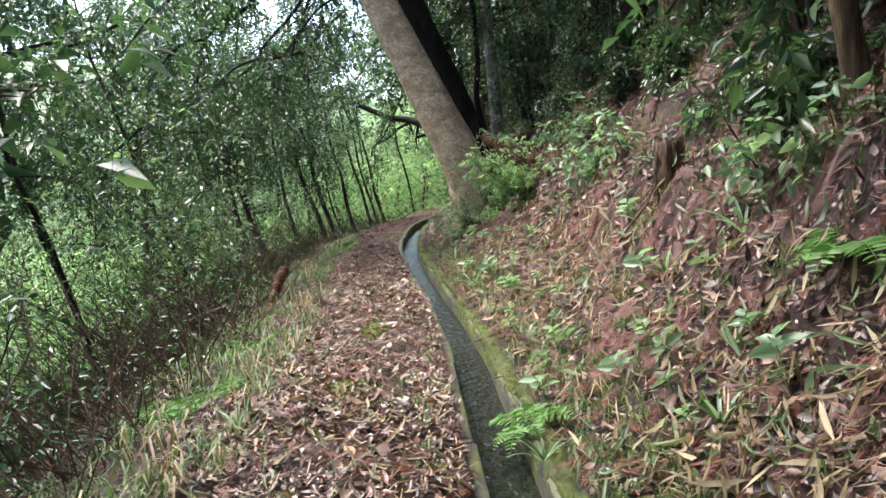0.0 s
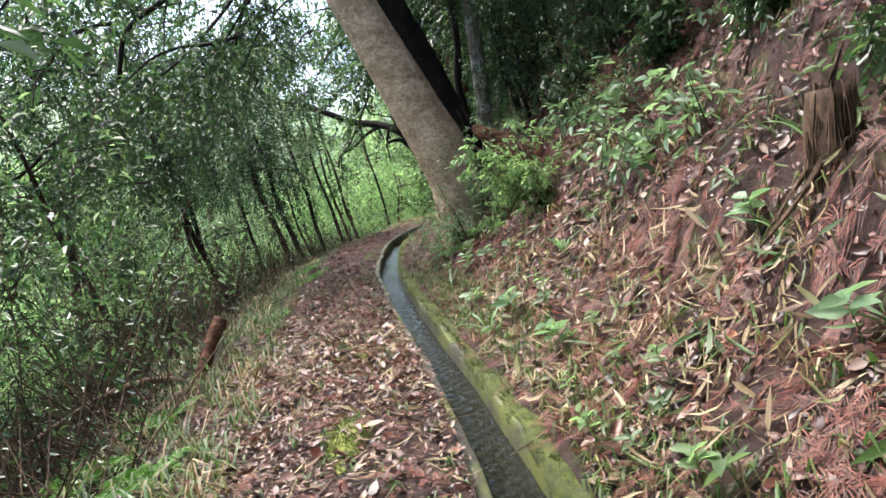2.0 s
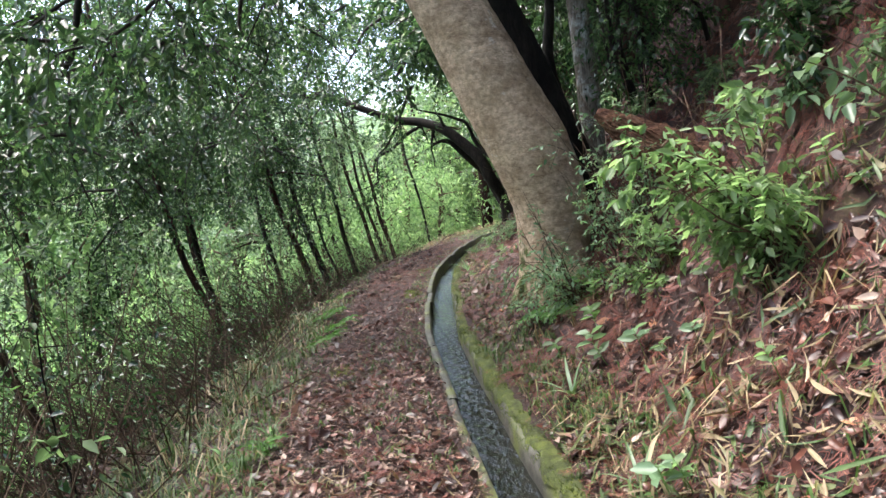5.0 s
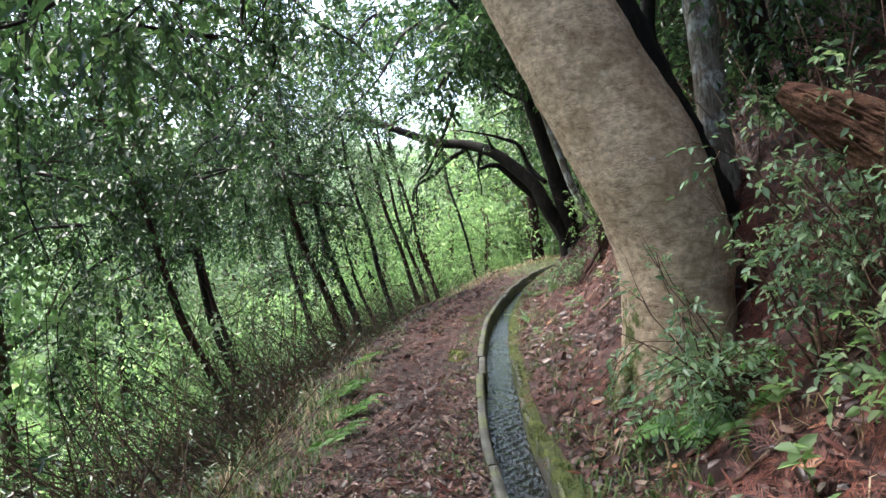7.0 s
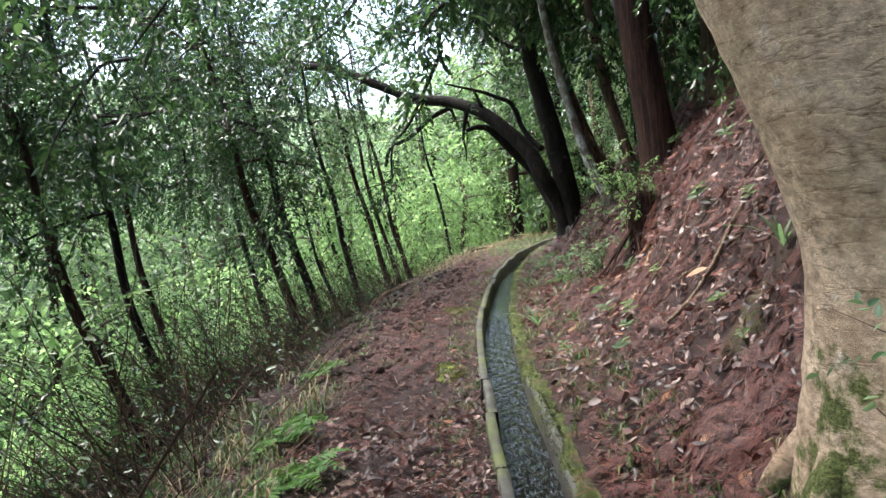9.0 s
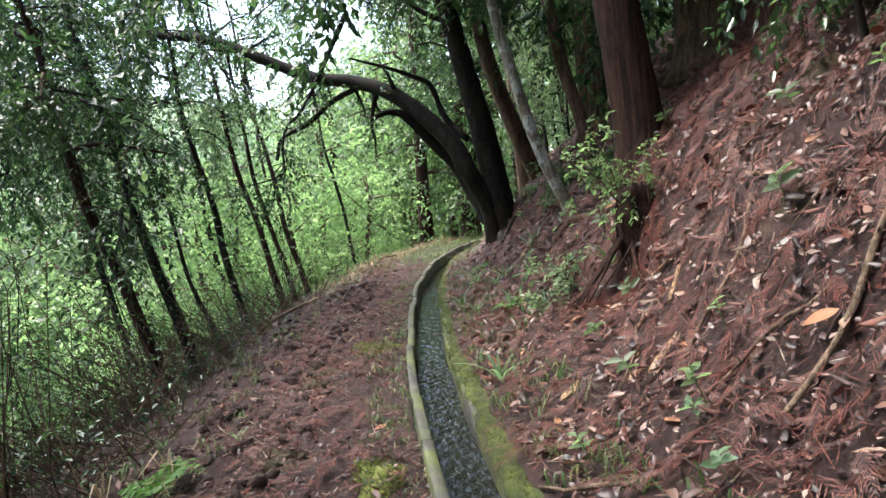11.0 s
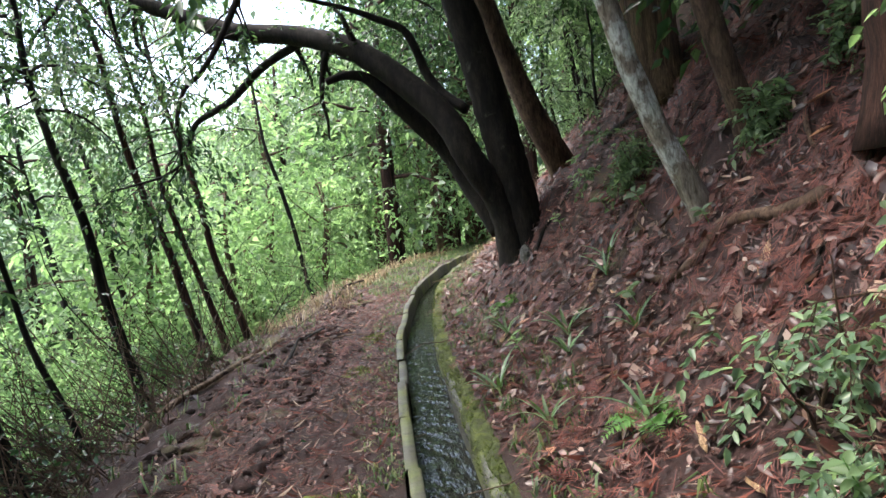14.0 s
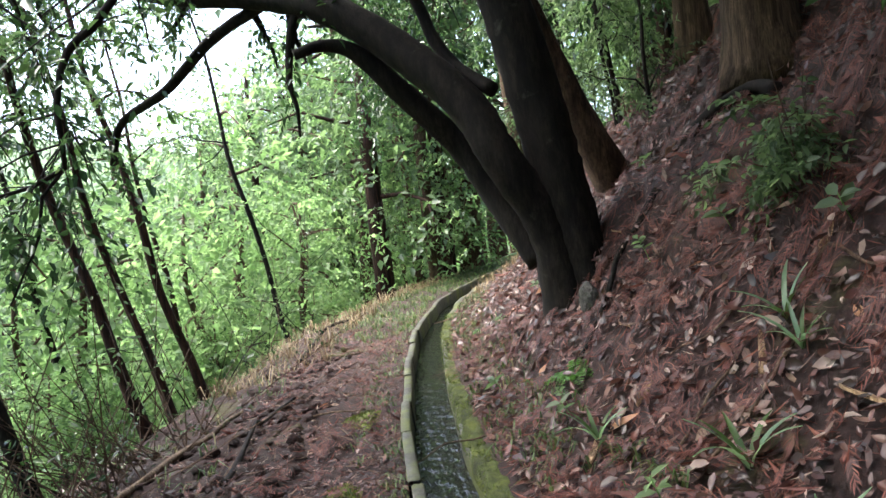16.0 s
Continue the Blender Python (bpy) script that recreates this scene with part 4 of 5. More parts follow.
for i in range(48):
    y = RNG.uniform(37, 54)
    FAR.append((RNG.uniform(-26, 3), y, int(RNG.choice([0, 2, 2, 1]))))
LOW = []
for i in range(75):
    y = RNG.uniform(19, 42)
    LOW.append((float(line_x(y)) - RNG.uniform(4.4, 9.5), y))
used = set()
for x, y, k in FAR:
    m = Matrix.Translation(spot(x, y)) @ Matrix.Rotation(RNG.random() * 6.28, 4, "Z")
    s = 0.8 + 0.45 * RNG.random()
    src = KINDS[k]
    if k not in used:
        used.add(k)
        src.matrix_basis = m
        continue
    c = copy_thing(src, m)
    c.scale = (s, s, s)
for x, y in LOW:
    c = copy_thing(KINDS[3], Matrix.Translation(spot(x, y)) @ Matrix.Rotation(RNG.random() * 6.28, 4, "Z"))
    c.name = "bush"
    tagged(c, "low light green leafy bush below the path", "bush", "bushes below the path")
    s = RNG.uniform(0.3, 0.55)
    c.scale = (s, s, s)

# ---- shrubs and small plants ----
def shrub(x, y, tall, wide, label, mat, n=10, size=0.06, leaves=7, base_z=None, ratio=None, bark=None, lean=(0, 0), per=6):
    g = spot(x, y)
    z0 = g.z if base_z is None else base_z
    ob = thing("shrub", (x, y, z0), label, "shrub")
    lw, lf = Buf(), Buf()
    for _ in range(n):
        w = (lean[0] + RNG.normal(0, wide), lean[1] + RNG.normal(0, wide), 1)
        p = wander((x, y, z0 - 0.05), w, tall * RNG.uniform(0.6, 1.1), 0.008, 0.05, 0.15)
        tube(lw, p, 5)
        limb_with_leaves(lw, lf, p, 5, tall * 0.3, per, leaves, size, start=0.2, twig_len=0.2)
    part("stem_mass", lw, bark or BARK_BROWN, ob)
    part("foliage", lf, mat, ob)
    return ob


shrub(1.25, 10.1, 1.3, 0.28, "bright green leafy shrub on the bank", LEAF_LIGHT, 8, 0.075, lean=(-0.35, 0))
PRIVET = "pale green small-leaved privet shrub at the tree's foot"
shrub(0.5, 12.5, 1.35, 0.3, PRIVET, LEAF_BLUE, 8, 0.05, 6, lean=(-0.1, -0.1), per=5)
shrub(0.85, 12.3, 1.8, 0.3, PRIVET, LEAF_BLUE, 8, 0.05, 6, per=5)
shrub(1.15, 12.1, 1.7, 0.35, PRIVET, LEAF_BLUE, 7, 0.05, 6, lean=(-0.3, 0), per=5)
shrub(0.95, 11.5, 0.65, 0.35, "bright green shrub below the rotten log", LEAF_LIGHT, 5, 0.065, per=4)
shrub(0.9, 18.95, 1.1, 0.22, "yellow-green shrub sprouting from a root mass", LEAF_LIGHT, 6, 0.055, 6, base_z=1.45, lean=(-0.2, 0), per=3)
shrub(0.48, 19.6, 0.75, 0.3, "blue-green holly-like shrub on the bank", LEAF_BLUE, 5, 0.06, 5, per=4)
shrub(0.25, 19.0, 0.45, 0.4, "blue-green small-leaved shrub on the bank", LEAF_BLUE, 3, 0.05, 5, per=3)
shrub(1.75, 23.3, 0.3, 0.6, "small dark green shrub on the bank", LEAF_MID, 6, 0.05)

def scatter(n, y0, y1, d0, d1):
    y = RNG.uniform(y0, y1, n)
    d = RNG.uniform(d0, d1, n)
    return line_x(y) + d / np.interp(y, FINE_Y, FINE_C), y


def slope_frame(x, y):
    """Two unit vectors along the ground, and its normal."""
    e = 0.12
    gx, gy = (height(x + e, y) - height(x - e, y)) / (2 * e), (height(x, y + e) - height(x, y - e)) / (2 * e)
    nor = unit(np.stack([-gx, -gy, np.ones_like(gx)], -1))
    t1 = unit(np.stack([np.ones_like(gx), 0 * gx, gx], -1))
    return t1, np.cross(nor, t1), nor


def on_slope(x, y, px, py, pz):
    t1, t2, nor = slope_frame(x, y)
    at = np.stack([x, y, height(x, y)], -1)
    V = at[:, None] + t1[:, None] * px[..., None] + t2[:, None] * py[..., None] + nor[:, None] * pz[..., None]
    V[..., 2] = np.maximum(V[..., 2], height(V[..., 0], V[..., 1]) + 0.004)
    return V


def litter_leaves(n, y0, y1, d0, d1, lo, hi, mat, name, label, ratio=0.5):
    """Dry leaves lying on the ground, each bent and tipped a little."""
    x, y = scatter(n, y0, y1, d0, d1)
    keep = RNG.random(n) < 0.35 + 1.1 * np.clip(0.5 + 0.9 * value_noise(1.7 * x + 31, 1.7 * y) + 0.5 * value_noise(5 * x, 5 * y + 13), 0, 1)
    x, y = x[keep], y[keep]
    n = len(x)
    a = RNG.random(n) * 6.28
    L = lo + (hi - lo) * RNG.random(n) ** 1.6
    W = L * ratio * RNG.uniform(0.6, 1.3, n)
    lx = np.array([0, 0.42, 1.0, 0.5]) - 0.5
    ly = np.array([0, -0.5, 0, 0.5])
    px, py = lx * L[:, None], ly * W[:, None]
    ca, sa = np.cos(a)[:, None], np.sin(a)[:, None]
    curl = RNG.uniform(-0.15, 0.9, n)[:, None]
    pz = 0.01 + 0.022 * RNG.random(n)[:, None] + curl * np.abs(ly) * W[:, None] + RNG.normal(0, 0.42, n)[:, None] * px + RNG.uniform(0, 0.3, n)[:, None] * lx ** 2 * L[:, None]
    V = on_slope(x, y, px * ca - py * sa, px * sa + py * ca, pz)
    b = Buf()
    k = np.arange(n)[:, None] * 4
    b.add(V, [np.concatenate([k + np.array([0, 1, 2]), k + np.array([0, 2, 3])])])
    return solid(name, b, mat, label, "leaf litter", kind="stuff")


litter_leaves(34000, 1.0, 16, -1.9, -0.2, 0.015, 0.055, LITTER, "leaf_litter", "brown and tan fallen leaves on the path")
litter_leaves(15000, 16, 31, -1.9, -0.2, 0.015, 0.05, LITTER, "leaf_litter", "scattered brown leaves on the bare path")
litter_leaves(70000, 1.0, 31, 0.3, 4.4, 0.015, 0.055, LITTER, "leaf_litter", "wet red-brown fallen leaves on the bank")
litter_leaves(16000, 2.0, 34, -5.5, -1.7, 0.03, 0.1, LITTER, "leaf_litter", "brown fallen leaves under the thicket")

DEBRIS = leaf_mat("dry_debris", [(0, (0.03, 0.015, 0.01)), (0.5, (0.09, 0.042, 0.032)), (0.88, (0.2, 0.13, 0.09)), (1, (0.45, 0.36, 0.27))], 0.7, 0.05, (1.1, 0.9, 0.7))
litter_leaves(26000, 1.0, 31, -1.9, -0.2, 0.02, 0.13, DEBRIS, "twig_litter", "broken twigs and straw on the path", 0.07)
litter_leaves(34000, 1.0, 31, 0.3, 4.6, 0.02, 0.13, DEBRIS, "twig_litter", "broken twigs and straw on the bank", 0.06)


PALE_LITTER = leaf_mat("pale_fallen_leaf", [(0, (0.09, 0.042, 0.03)), (0.5, (0.2, 0.115, 0.085)), (1, (0.42, 0.32, 0.26))], 0.45, 0.1, (1.1, 0.9, 0.8))
litter_leaves(13000, 1.0, 15, -1.9, -0.22, 0.02, 0.06, PALE_LITTER, "leaf_litter", "pale dry fallen leaves on the path", 0.45)
litter_leaves(6000, 1.0, 31, 0.3, 1.8, 0.02, 0.06, PALE_LITTER, "leaf_litter", "pale dry fallen leaves on the bank", 0.45)


def curled_leaves(n, y0, y1, d0, d1, lo, hi, mat, name, label, ratio=0.42, lift=0.05):
    """Larger dry leaves with a midrib, folded and arched, piled loosely."""
    x, y = scatter(n, y0, y1, d0, d1)
    keep = RNG.random(n) < 0.3 + 1.2 * np.clip(0.5 + 1.0 * value_noise(1.3 * x + 7, 1.3 * y + 2) + 0.6 * value_noise(4 * x, 4 * y + 3), 0, 1)
    x, y = x[keep], y[keep]
    n = len(x)
    a = RNG.random(n) * 6.28
    L = (lo + (hi - lo) * RNG.random(n) ** 1.5)[:, None]
    W = L * ratio * RNG.uniform(0.7, 1.3, n)[:, None]
    lx = np.array([0, 0.3, 0.3, 0.3, 0.68, 0.68, 0.68, 1.0])[None] - 0.5
    ly = np.array([0, -0.5, 0, 0.5, -0.42, 0, 0.42, 0])[None] * RNG.uniform(0.8, 1.2, (n, 8))
    px, py = lx * L, ly * W + RNG.normal(0, 0.12, n)[:, None] * L * (lx ** 2)
    ca, sa = np.cos(a)[:, None], np.sin(a)[:, None]
    pz = 0.012 + lift * RNG.random(n)[:, None] ** 2 + RNG.uniform(0.0, 1.0, n)[:, None] * abs(ly) * W + RNG.normal(0, 0.35, n)[:, None] * px + RNG.normal(0, 0.4, n)[:, None] * py
    pz += RNG.normal(0.25, 0.4, n)[:, None] * lx ** 2 * L
    V = on_slope(x, y, px * ca - py * sa, px * sa + py * ca, pz)
    b = Buf()
    k = np.arange(n)[:, None] * 8
    tri = np.concatenate([k + np.array(t) for t in ((0, 1, 2), (0, 2, 3), (4, 7, 5), (5, 7, 6))])
    quad = np.concatenate([k + np.array(t) for t in ((1, 4, 5, 2), (2, 5, 6, 3))])
    b.add(V, [tri, quad])
    return solid(name, b, mat, label, "leaf litter", kind="stuff")


curled_leaves(34000, 1.0, 30, 0.3, 3.6, 0.03, 0.1, LITTER, "leaf_litter", "wet curled red-brown leaves piled on the bank")
curled_leaves(6000, 1.0, 17, -1.9, -0.25, 0.03, 0.09, LITTER, "leaf_litter", "curled brown leaves on the path")
curled_leaves(1900, 1.0, 30, 0.3, 2.0, 0.05, 0.11, PALE_LITTER, "leaf_litter", "pale pinkish curled leaves lying on the bank")
curled_leaves(1800, 1.0, 12, -1.8, -0.25, 0.04, 0.1, PALE_LITTER, "leaf_litter", "pale pinkish curled leaves on the path")
curled_leaves(2200, 1.0, 10.5, 0.3, 1.7, 0.1, 0.24, STRAW, "bamboo_litter", "long dry straw-coloured bamboo leaves on the bank", 0.1, 0.09)
curled_leaves(2600, 1.0, 10, -1.7, -0.25, 0.08, 0.2, STRAW, "bamboo_litter", "long dry bamboo leaves on the path", 0.1, 0.04)
curled_leaves(2200, 1.0, 10.5, 0.3, 3.2, 0.1, 0.24, GRASS, "bamboo_litter", "fallen green bamboo leaves among the litter", 0.12, 0.1)


litter_leaves(90000, 6.5, 30, 0.28, 4.0, 0.03, 0.14, FROND, "needle_litter", "rust-red cedar needles matted over the bank", 0.05)
litter_leaves(24000, 7.0, 30, -1.8, -0.25, 0.03, 0.12, FROND, "needle_litter", "rust-red cedar needles scattered on the path", 0.05)


def fronds(n, y0, y1, d0, d1, lo, hi, name, label):
    """Dead cedar sprays: a stem with many needle shoots on both sides, draped on the slope."""
    x, y = scatter(n, y0, y1, d0, d1)
    keep = RNG.random(n) < np.clip(0.22 + 1.5 * np.clip(value_noise(1.1 * x + 19, 1.1 * y + 23) + 0.35 * value_noise(3.5 * x, 3.5 * y), 0, 1), 0, 1)
    x, y = x[keep], y[keep]
    n = len(x)
    a = RNG.normal(math.pi, 1.2, n)[:, None]
    L = RNG.uniform(lo, hi, n)[:, None]
    K = 26
    u = np.linspace(0.06, 1.0, K)[None]
    bend = RNG.normal(0, 0.7, n)[:, None]
    ang = a + bend * u
    hump = RNG.uniform(0.1, 0.5, n)[:, None] * L
    base = 0.01 + 0.05 * RNG.random(n)[:, None]

    def lie(px, py, v):
        return np.stack([px, py, height(px, py) + base + hump * v * (1 - v) + 0.004], -1)

    sx, sy = x[:, None] + L * u * np.cos(a + bend * u * 0.5), y[:, None] + L * u * np.sin(a + bend * u * 0.5)
    sg = np.where(np.arange(K) % 2, 1, -1)[None]
    da = ang + sg * RNG.uniform(0.45, 0.8, (n, K))
    sl = L * 0.3 * (1.2 - u) * RNG.uniform(0.7, 1.2, (n, K)) + 0.02
    mx, my = sx + 0.5 * sl * np.cos(da), sy + 0.5 * sl * np.sin(da)
    db = da - sg * RNG.uniform(0.2, 0.6, (n, K))
    tx, ty = mx + 0.5 * sl * np.cos(db), my + 0.5 * sl * np.sin(db)
    w = 0.002
    ox, oy = -np.sin(da) * w, np.cos(da) * w
    sag = RNG.uniform(-0.02, 0.015, (n, K))[..., None] * np.array([0, 0, 1.0])
    V = np.stack([lie(sx - ox, sy - oy, u), lie(sx + ox, sy + oy, u), lie(mx + ox, my + oy, u) + sag * 0.4, lie(mx - ox, my - oy, u) + sag * 0.4, lie(tx, ty, u) + sag], 2)
    b = Buf()
    k = np.arange(n * K)[:, None] * 5
    b.add(V, [k + np.array([0, 1, 2, 3]), k + np.array([3, 2, 4])])
    return solid(name, b, FROND, label, "cedar litter", kind="stuff")


fronds(12500, 2.0, 29, 0.35, 3.8, 0.12, 0.3, "cedar_fronds", "rust-red dead cedar sprays on the bank")
fronds(1600, 3.0, 30, -1.7, -0.3, 0.06, 0.2, "cedar_fronds", "rust-red dead cedar sprays on the path")

fronds(1500, 2.0, 27, 0.4, 3.0, 0.25, 0.45, "cedar_fronds", "large rust-red dead cedar sprays heaped on the bank")
fronds(900, 10.5, 14.5, 0.9, 3.2, 0.15, 0.35, "cedar_fronds", "rust-red dead cedar sprays heaped beside the broad tree")
fronds(160, 5.0, 30, -1.5, -0.4, 0.2, 0.4, "cedar_fronds", "rust-red dead cedar sprays heaped on the path")


def grass(n, y0, y1, d0, d1, lo, hi, per, mat, name, label, width=0.005):
    x, y = scatter(n, y0, y1, d0, d1)
    x, y = np.repeat(x, per), np.repeat(y, per)
    m = n * per
    x, y = x + RNG.normal(0, 0.025, m), y + RNG.normal(0, 0.025, m)
    a = RNG.random(m) * 6.28
    L = RNG.uniform(lo, hi, m)
    out = RNG.uniform(0.35, 1.15, m)
    h = np.stack([np.cos(a), np.sin(a), np.zeros(m)], -1)
    s = np.stack([-np.sin(a), np.cos(a), np.zeros(m)], -1) * width * RNG.uniform(0.5, 1.4, m)[:, None]
    p0 = np.stack([x, y, height(x, y) - 0.01], -1)
    zz = np.array([0, 0, 1.0])
    p1 = p0 + h * (L * out * 0.35)[:, None] + zz * (L * 0.55)[:, None]
    p2 = p0 + h * (L * out)[:, None] + zz * (L * (0.85 - 0.65 * out))[:, None]
    V = np.stack([p0 - s, p0 + s, p1 + s, p1 - s, p2], 1)
    k = np.arange(m)[:, None] * 5
    b = Buf()
    b.add(V, [k + np.array([0, 1, 2, 3]), k + np.array([3, 2, 4])])
    return solid(name, b, mat, label, "grass", kind="stuff")


grass(600, 1.0, 13, 0.28, 0.8, 0.06, 0.22, 6, GRASS, "grass_tufts", "grass tufts along the channel's mossy edge")
grass(500, 13, 31, 0.3, 0.8, 0.05, 0.18, 6, GRASS, "grass_tufts", "sparse grass along the channel's edge")
grass(1100, 1.0, 17, -2.9, -1.4, 0.08, 0.3, 7, GRASS, "grass_tufts", "rough grass along the outer edge of the path")
grass(450, 1.0, 14, -1.5, -0.25, 0.04, 0.14, 6, GRASS, "grass_tufts", "short grass on the path")
grass(150, 1.0, 18, -2.6, -1.4, 0.15, 0.4, 6, STRAW, "dry_grass", "bent straw-coloured grass along the path's edge")
grass(280, 1.0, 14, 0.4, 3.0, 0.1, 0.35, 5, STRAW, "dry_grass", "straw-coloured grass on the bank")
grass(650, 1.0, 11, 0.35, 3.2, 0.08, 0.26, 5, GRASS, "grass_tufts", "green grass among the litter on the bank")
grass(700, 29, 42, -1.5, -0.35, 0.06, 0.2, 7, GRASS, "grass_tufts", "light grass at the bend of the path")


grass(420, 30, 44, 0.35, 2.2, 0.1, 0.35, 6, STRAW, "dry_grass", "pale straw and grass on the slope at the bend")
grass(380, 28, 42, -2.8, -1.2, 0.15, 0.45, 6, STRAW, "dry_grass", "dry brown stalks along the bend of the path")
grass(360, 13, 31, -0.55, -0.24, 0.03, 0.12, 6, GRASS, "grass_tufts", "short grass and moss along the channel slabs")
grass(260, 17, 34, -3.2, -1.5, 0.06, 0.22, 6, GRASS, "grass_tufts", "sparse grass on the path's outer edge")
for i in range(13):
    xx, yy = scatter(1, 3.5, 11, 1.9, 3.4)
    shrub(float(xx[0]), float(yy[0]), RNG.uniform(0.5, 1.0), 0.5, "sparse shrub with long hanging leaves on the bank", LEAF_BLUE, 3, 0.12, 3, lean=(-0.5, -0.1), per=2)
for i in range(20):
    xx, yy = scatter(1, 4.5, 13, 2.3, 4.4)
    shrub(float(xx[0]), float(yy[0]), RNG.uniform(0.7, 1.4), 0.45, "dark green evergreen shrub on the shaded bank", LEAF_DARK, 7, 0.08, 6, lean=(-0.3, 0), per=5)
for i in range(10):
    xx, yy = scatter(1, 7, 24, 1.8, 3.4)
    shrub(float(xx[0]), float(yy[0]), RNG.uniform(0.3, 0.7), 0.5, "small green shrub on the bank", LEAF_MID, 5, 0.06)


# dead brush along the foot of the thicket
wb, lb = Buf(), Buf()
n = 17000
x, y = scatter(n, 3, 27, -6.0, -2.1)
st = np.stack([x, y, height(x, y) - 0.03], -1)
twigs(wb, lb, st, unit(RNG.standard_normal((n, 3)) * 0.55 + np.array([-0.45, 0, 0.8])), 0.4 + 2.2 * RNG.random(n) ** 1.5, 4, 0.06, 0.25, wood_r=0.007, thin=0.3)
solid("dry_brush", wb, BARK_BROWN, "tangled dead brown brushwood under the thicket", "brushwood", kind="stuff")
solid("brush_leaves", lb, LEAF_DARK, "sparse green leaves on the brushwood", "foliage", kind="stuff")


def stick(points, label, mat=None, sides=7, name="fallen_stick", lump=0.08):
    b = Buf()
    tube(b, curve_points(points, 0.06), sides, lump)
    return solid(name, b, mat or STICK, label, "stick", "fallen sticks")


def lying(x0, y0, x1, y1, r, lift=0.03, bow=0.03, n=6):
    """A stick laid on the ground between two spots."""
    out = []
    for i in range(n):
        u = i / (n - 1)
        x, y = x0 + (x1 - x0) * u + bow * math.sin(u * 3.1) + r * 1.2 * math.sin(9 * u + x0 * 5), y0 + (y1 - y0) * u + r * math.sin(11 * u + y0 * 3)
        out.append((x, y, float(height(x, y)) + r + lift * math.sin(u * 3.1), r * (1 - 0.45 * u)))
    return out


stick(lying(1.25, 16.3, 0.25, 16.0, 0.022), "long straight brown stick lying down the bank")
stick(lying(0.95, 17.2, 0.2, 16.9, 0.016), "thin brown stick lying down the bank")
stick(lying(0.55, 17.9, 0.05, 17.2, 0.014), "thin brown stick lying down the bank")
stick(lying(1.2, 20.35, 0.75, 21.5, 0.045, -0.02, 0.0), "mossy rotten log lying on the bank", BARK_BROWN, lump=0.2)
stick(lying(1.0, 20.1, 0.15, 19.7, 0.02), "dark stick lying down the bank", BARK_DARK)
stick(lying(1.6, 24.6, 0.5, 24.0, 0.025), "dark stick lying down to the tree's foot", BARK_DARK)


def splint(x, y, turn, length, wide, label):
    """A flat sliver of split wood with torn ends, lying on the slope."""
    u = np.linspace(0, 1, 8)
    w = wide * 0.5 * np.array([0.25, 0.8, 1, 0.95, 1, 0.9, 0.7, 0.15])
    o = wide * 0.08 * np.sin(u * 9)
    px, py = x + (u - 0.5) * length * math.cos(turn), y + (u - 0.5) * length * math.sin(turn)
    sx, sy = -math.sin(turn), math.cos(turn)
    z0 = height(px, py).mean() + (px - x) * (height(x + 0.2, y) - height(x - 0.2, y)) / 0.4 + 0.02
    rows = []
    for up in (0.012, 0.0):
        for s in (-1, 1):
            rows.append(np.stack([px + sx * (o + s * w), py + sy * (o + s * w), z0 + up + s * 0.006], -1))
    V = np.stack([rows[0], rows[1], rows[3], rows[2]], 1).reshape(-1, 3)
    q = [[k * 4 + j, k * 4 + (j + 1) % 4, k * 4 + 4 + (j + 1) % 4, k * 4 + 4 + j] for k in range(7) for j in range(4)]
    b = Buf()
    b.add(V, [np.array(q + [[3, 2, 1, 0], [28, 29, 30, 31]])])
    return solid("wood_splinter", b, SPLIT, label, "wood", "split wood on the bank", smooth=False)


splint(0.76, 21.75, 1.5, 0.36, 0.045, "flat orange-tan sliver of split wood on the bank")
splint(0.85, 22.45, 0.9, 0.34, 0.03, "flat orange-tan sliver of split wood on the bank")
for i in range(16):
    xx, yy = scatter(1, 17, 25, 0.5, 1.8)
    splint(float(xx[0]), float(yy[0]), RNG.random() * 3.1, RNG.uniform(0.1, 0.22), RNG.uniform(0.02, 0.04), "small orange-tan wood chip on the bank")
stick(lying(2.5, 24.3, 1.85, 25.4, 0.06, 0.02), "black wet fallen log under the cedar", BARK_DARK)
stick(lying(-1.6, 24.2, -1.15, 26.4, 0.022, 0.05, -0.12, 9), "dark curved root along the path's edge", BARK_DARK)
stick(lying(-2.9, 23.5, -1.75, 26.6, 0.035, 0.02, 0.15, 10), "long fallen brown trunk along the path's outer edge")
stick(lying(-1.2, 29.0, -0.2, 31.5, 0.03, 0.1), "dark fallen branch across the path's edge", BARK_DARK)
for i in range(110):
    x, y = scatter(1, 3, 30, 0.5, 3.6)
    a, l = RNG.normal(3.4, 0.8), RNG.uniform(0.25, 1.0)
    stick(lying(float(x[0]), float(y[0]), float(x[0]) + l * math.cos(a), float(y[0]) + l * math.sin(a), RNG.uniform(0.004, 0.016), 0.02, RNG.normal(0, 0.04)), "thin dead stick among the litter", STICK if i % 2 else BARK_BROWN, 5)
for i in range(40):
    x, y = scatter(1, 3, 30, -3.6, -0.5)
    a, l = RNG.random() * 6.28, RNG.uniform(0.2, 0.7)
    stick(lying(float(x[0]), float(y[0]), float(x[0]) + l * math.cos(a), float(y[0]) + l * math.sin(a), RNG.uniform(0.004, 0.01), 0.02, RNG.normal(0, 0.04)), "thin dead stick by the path", STICK, 5)

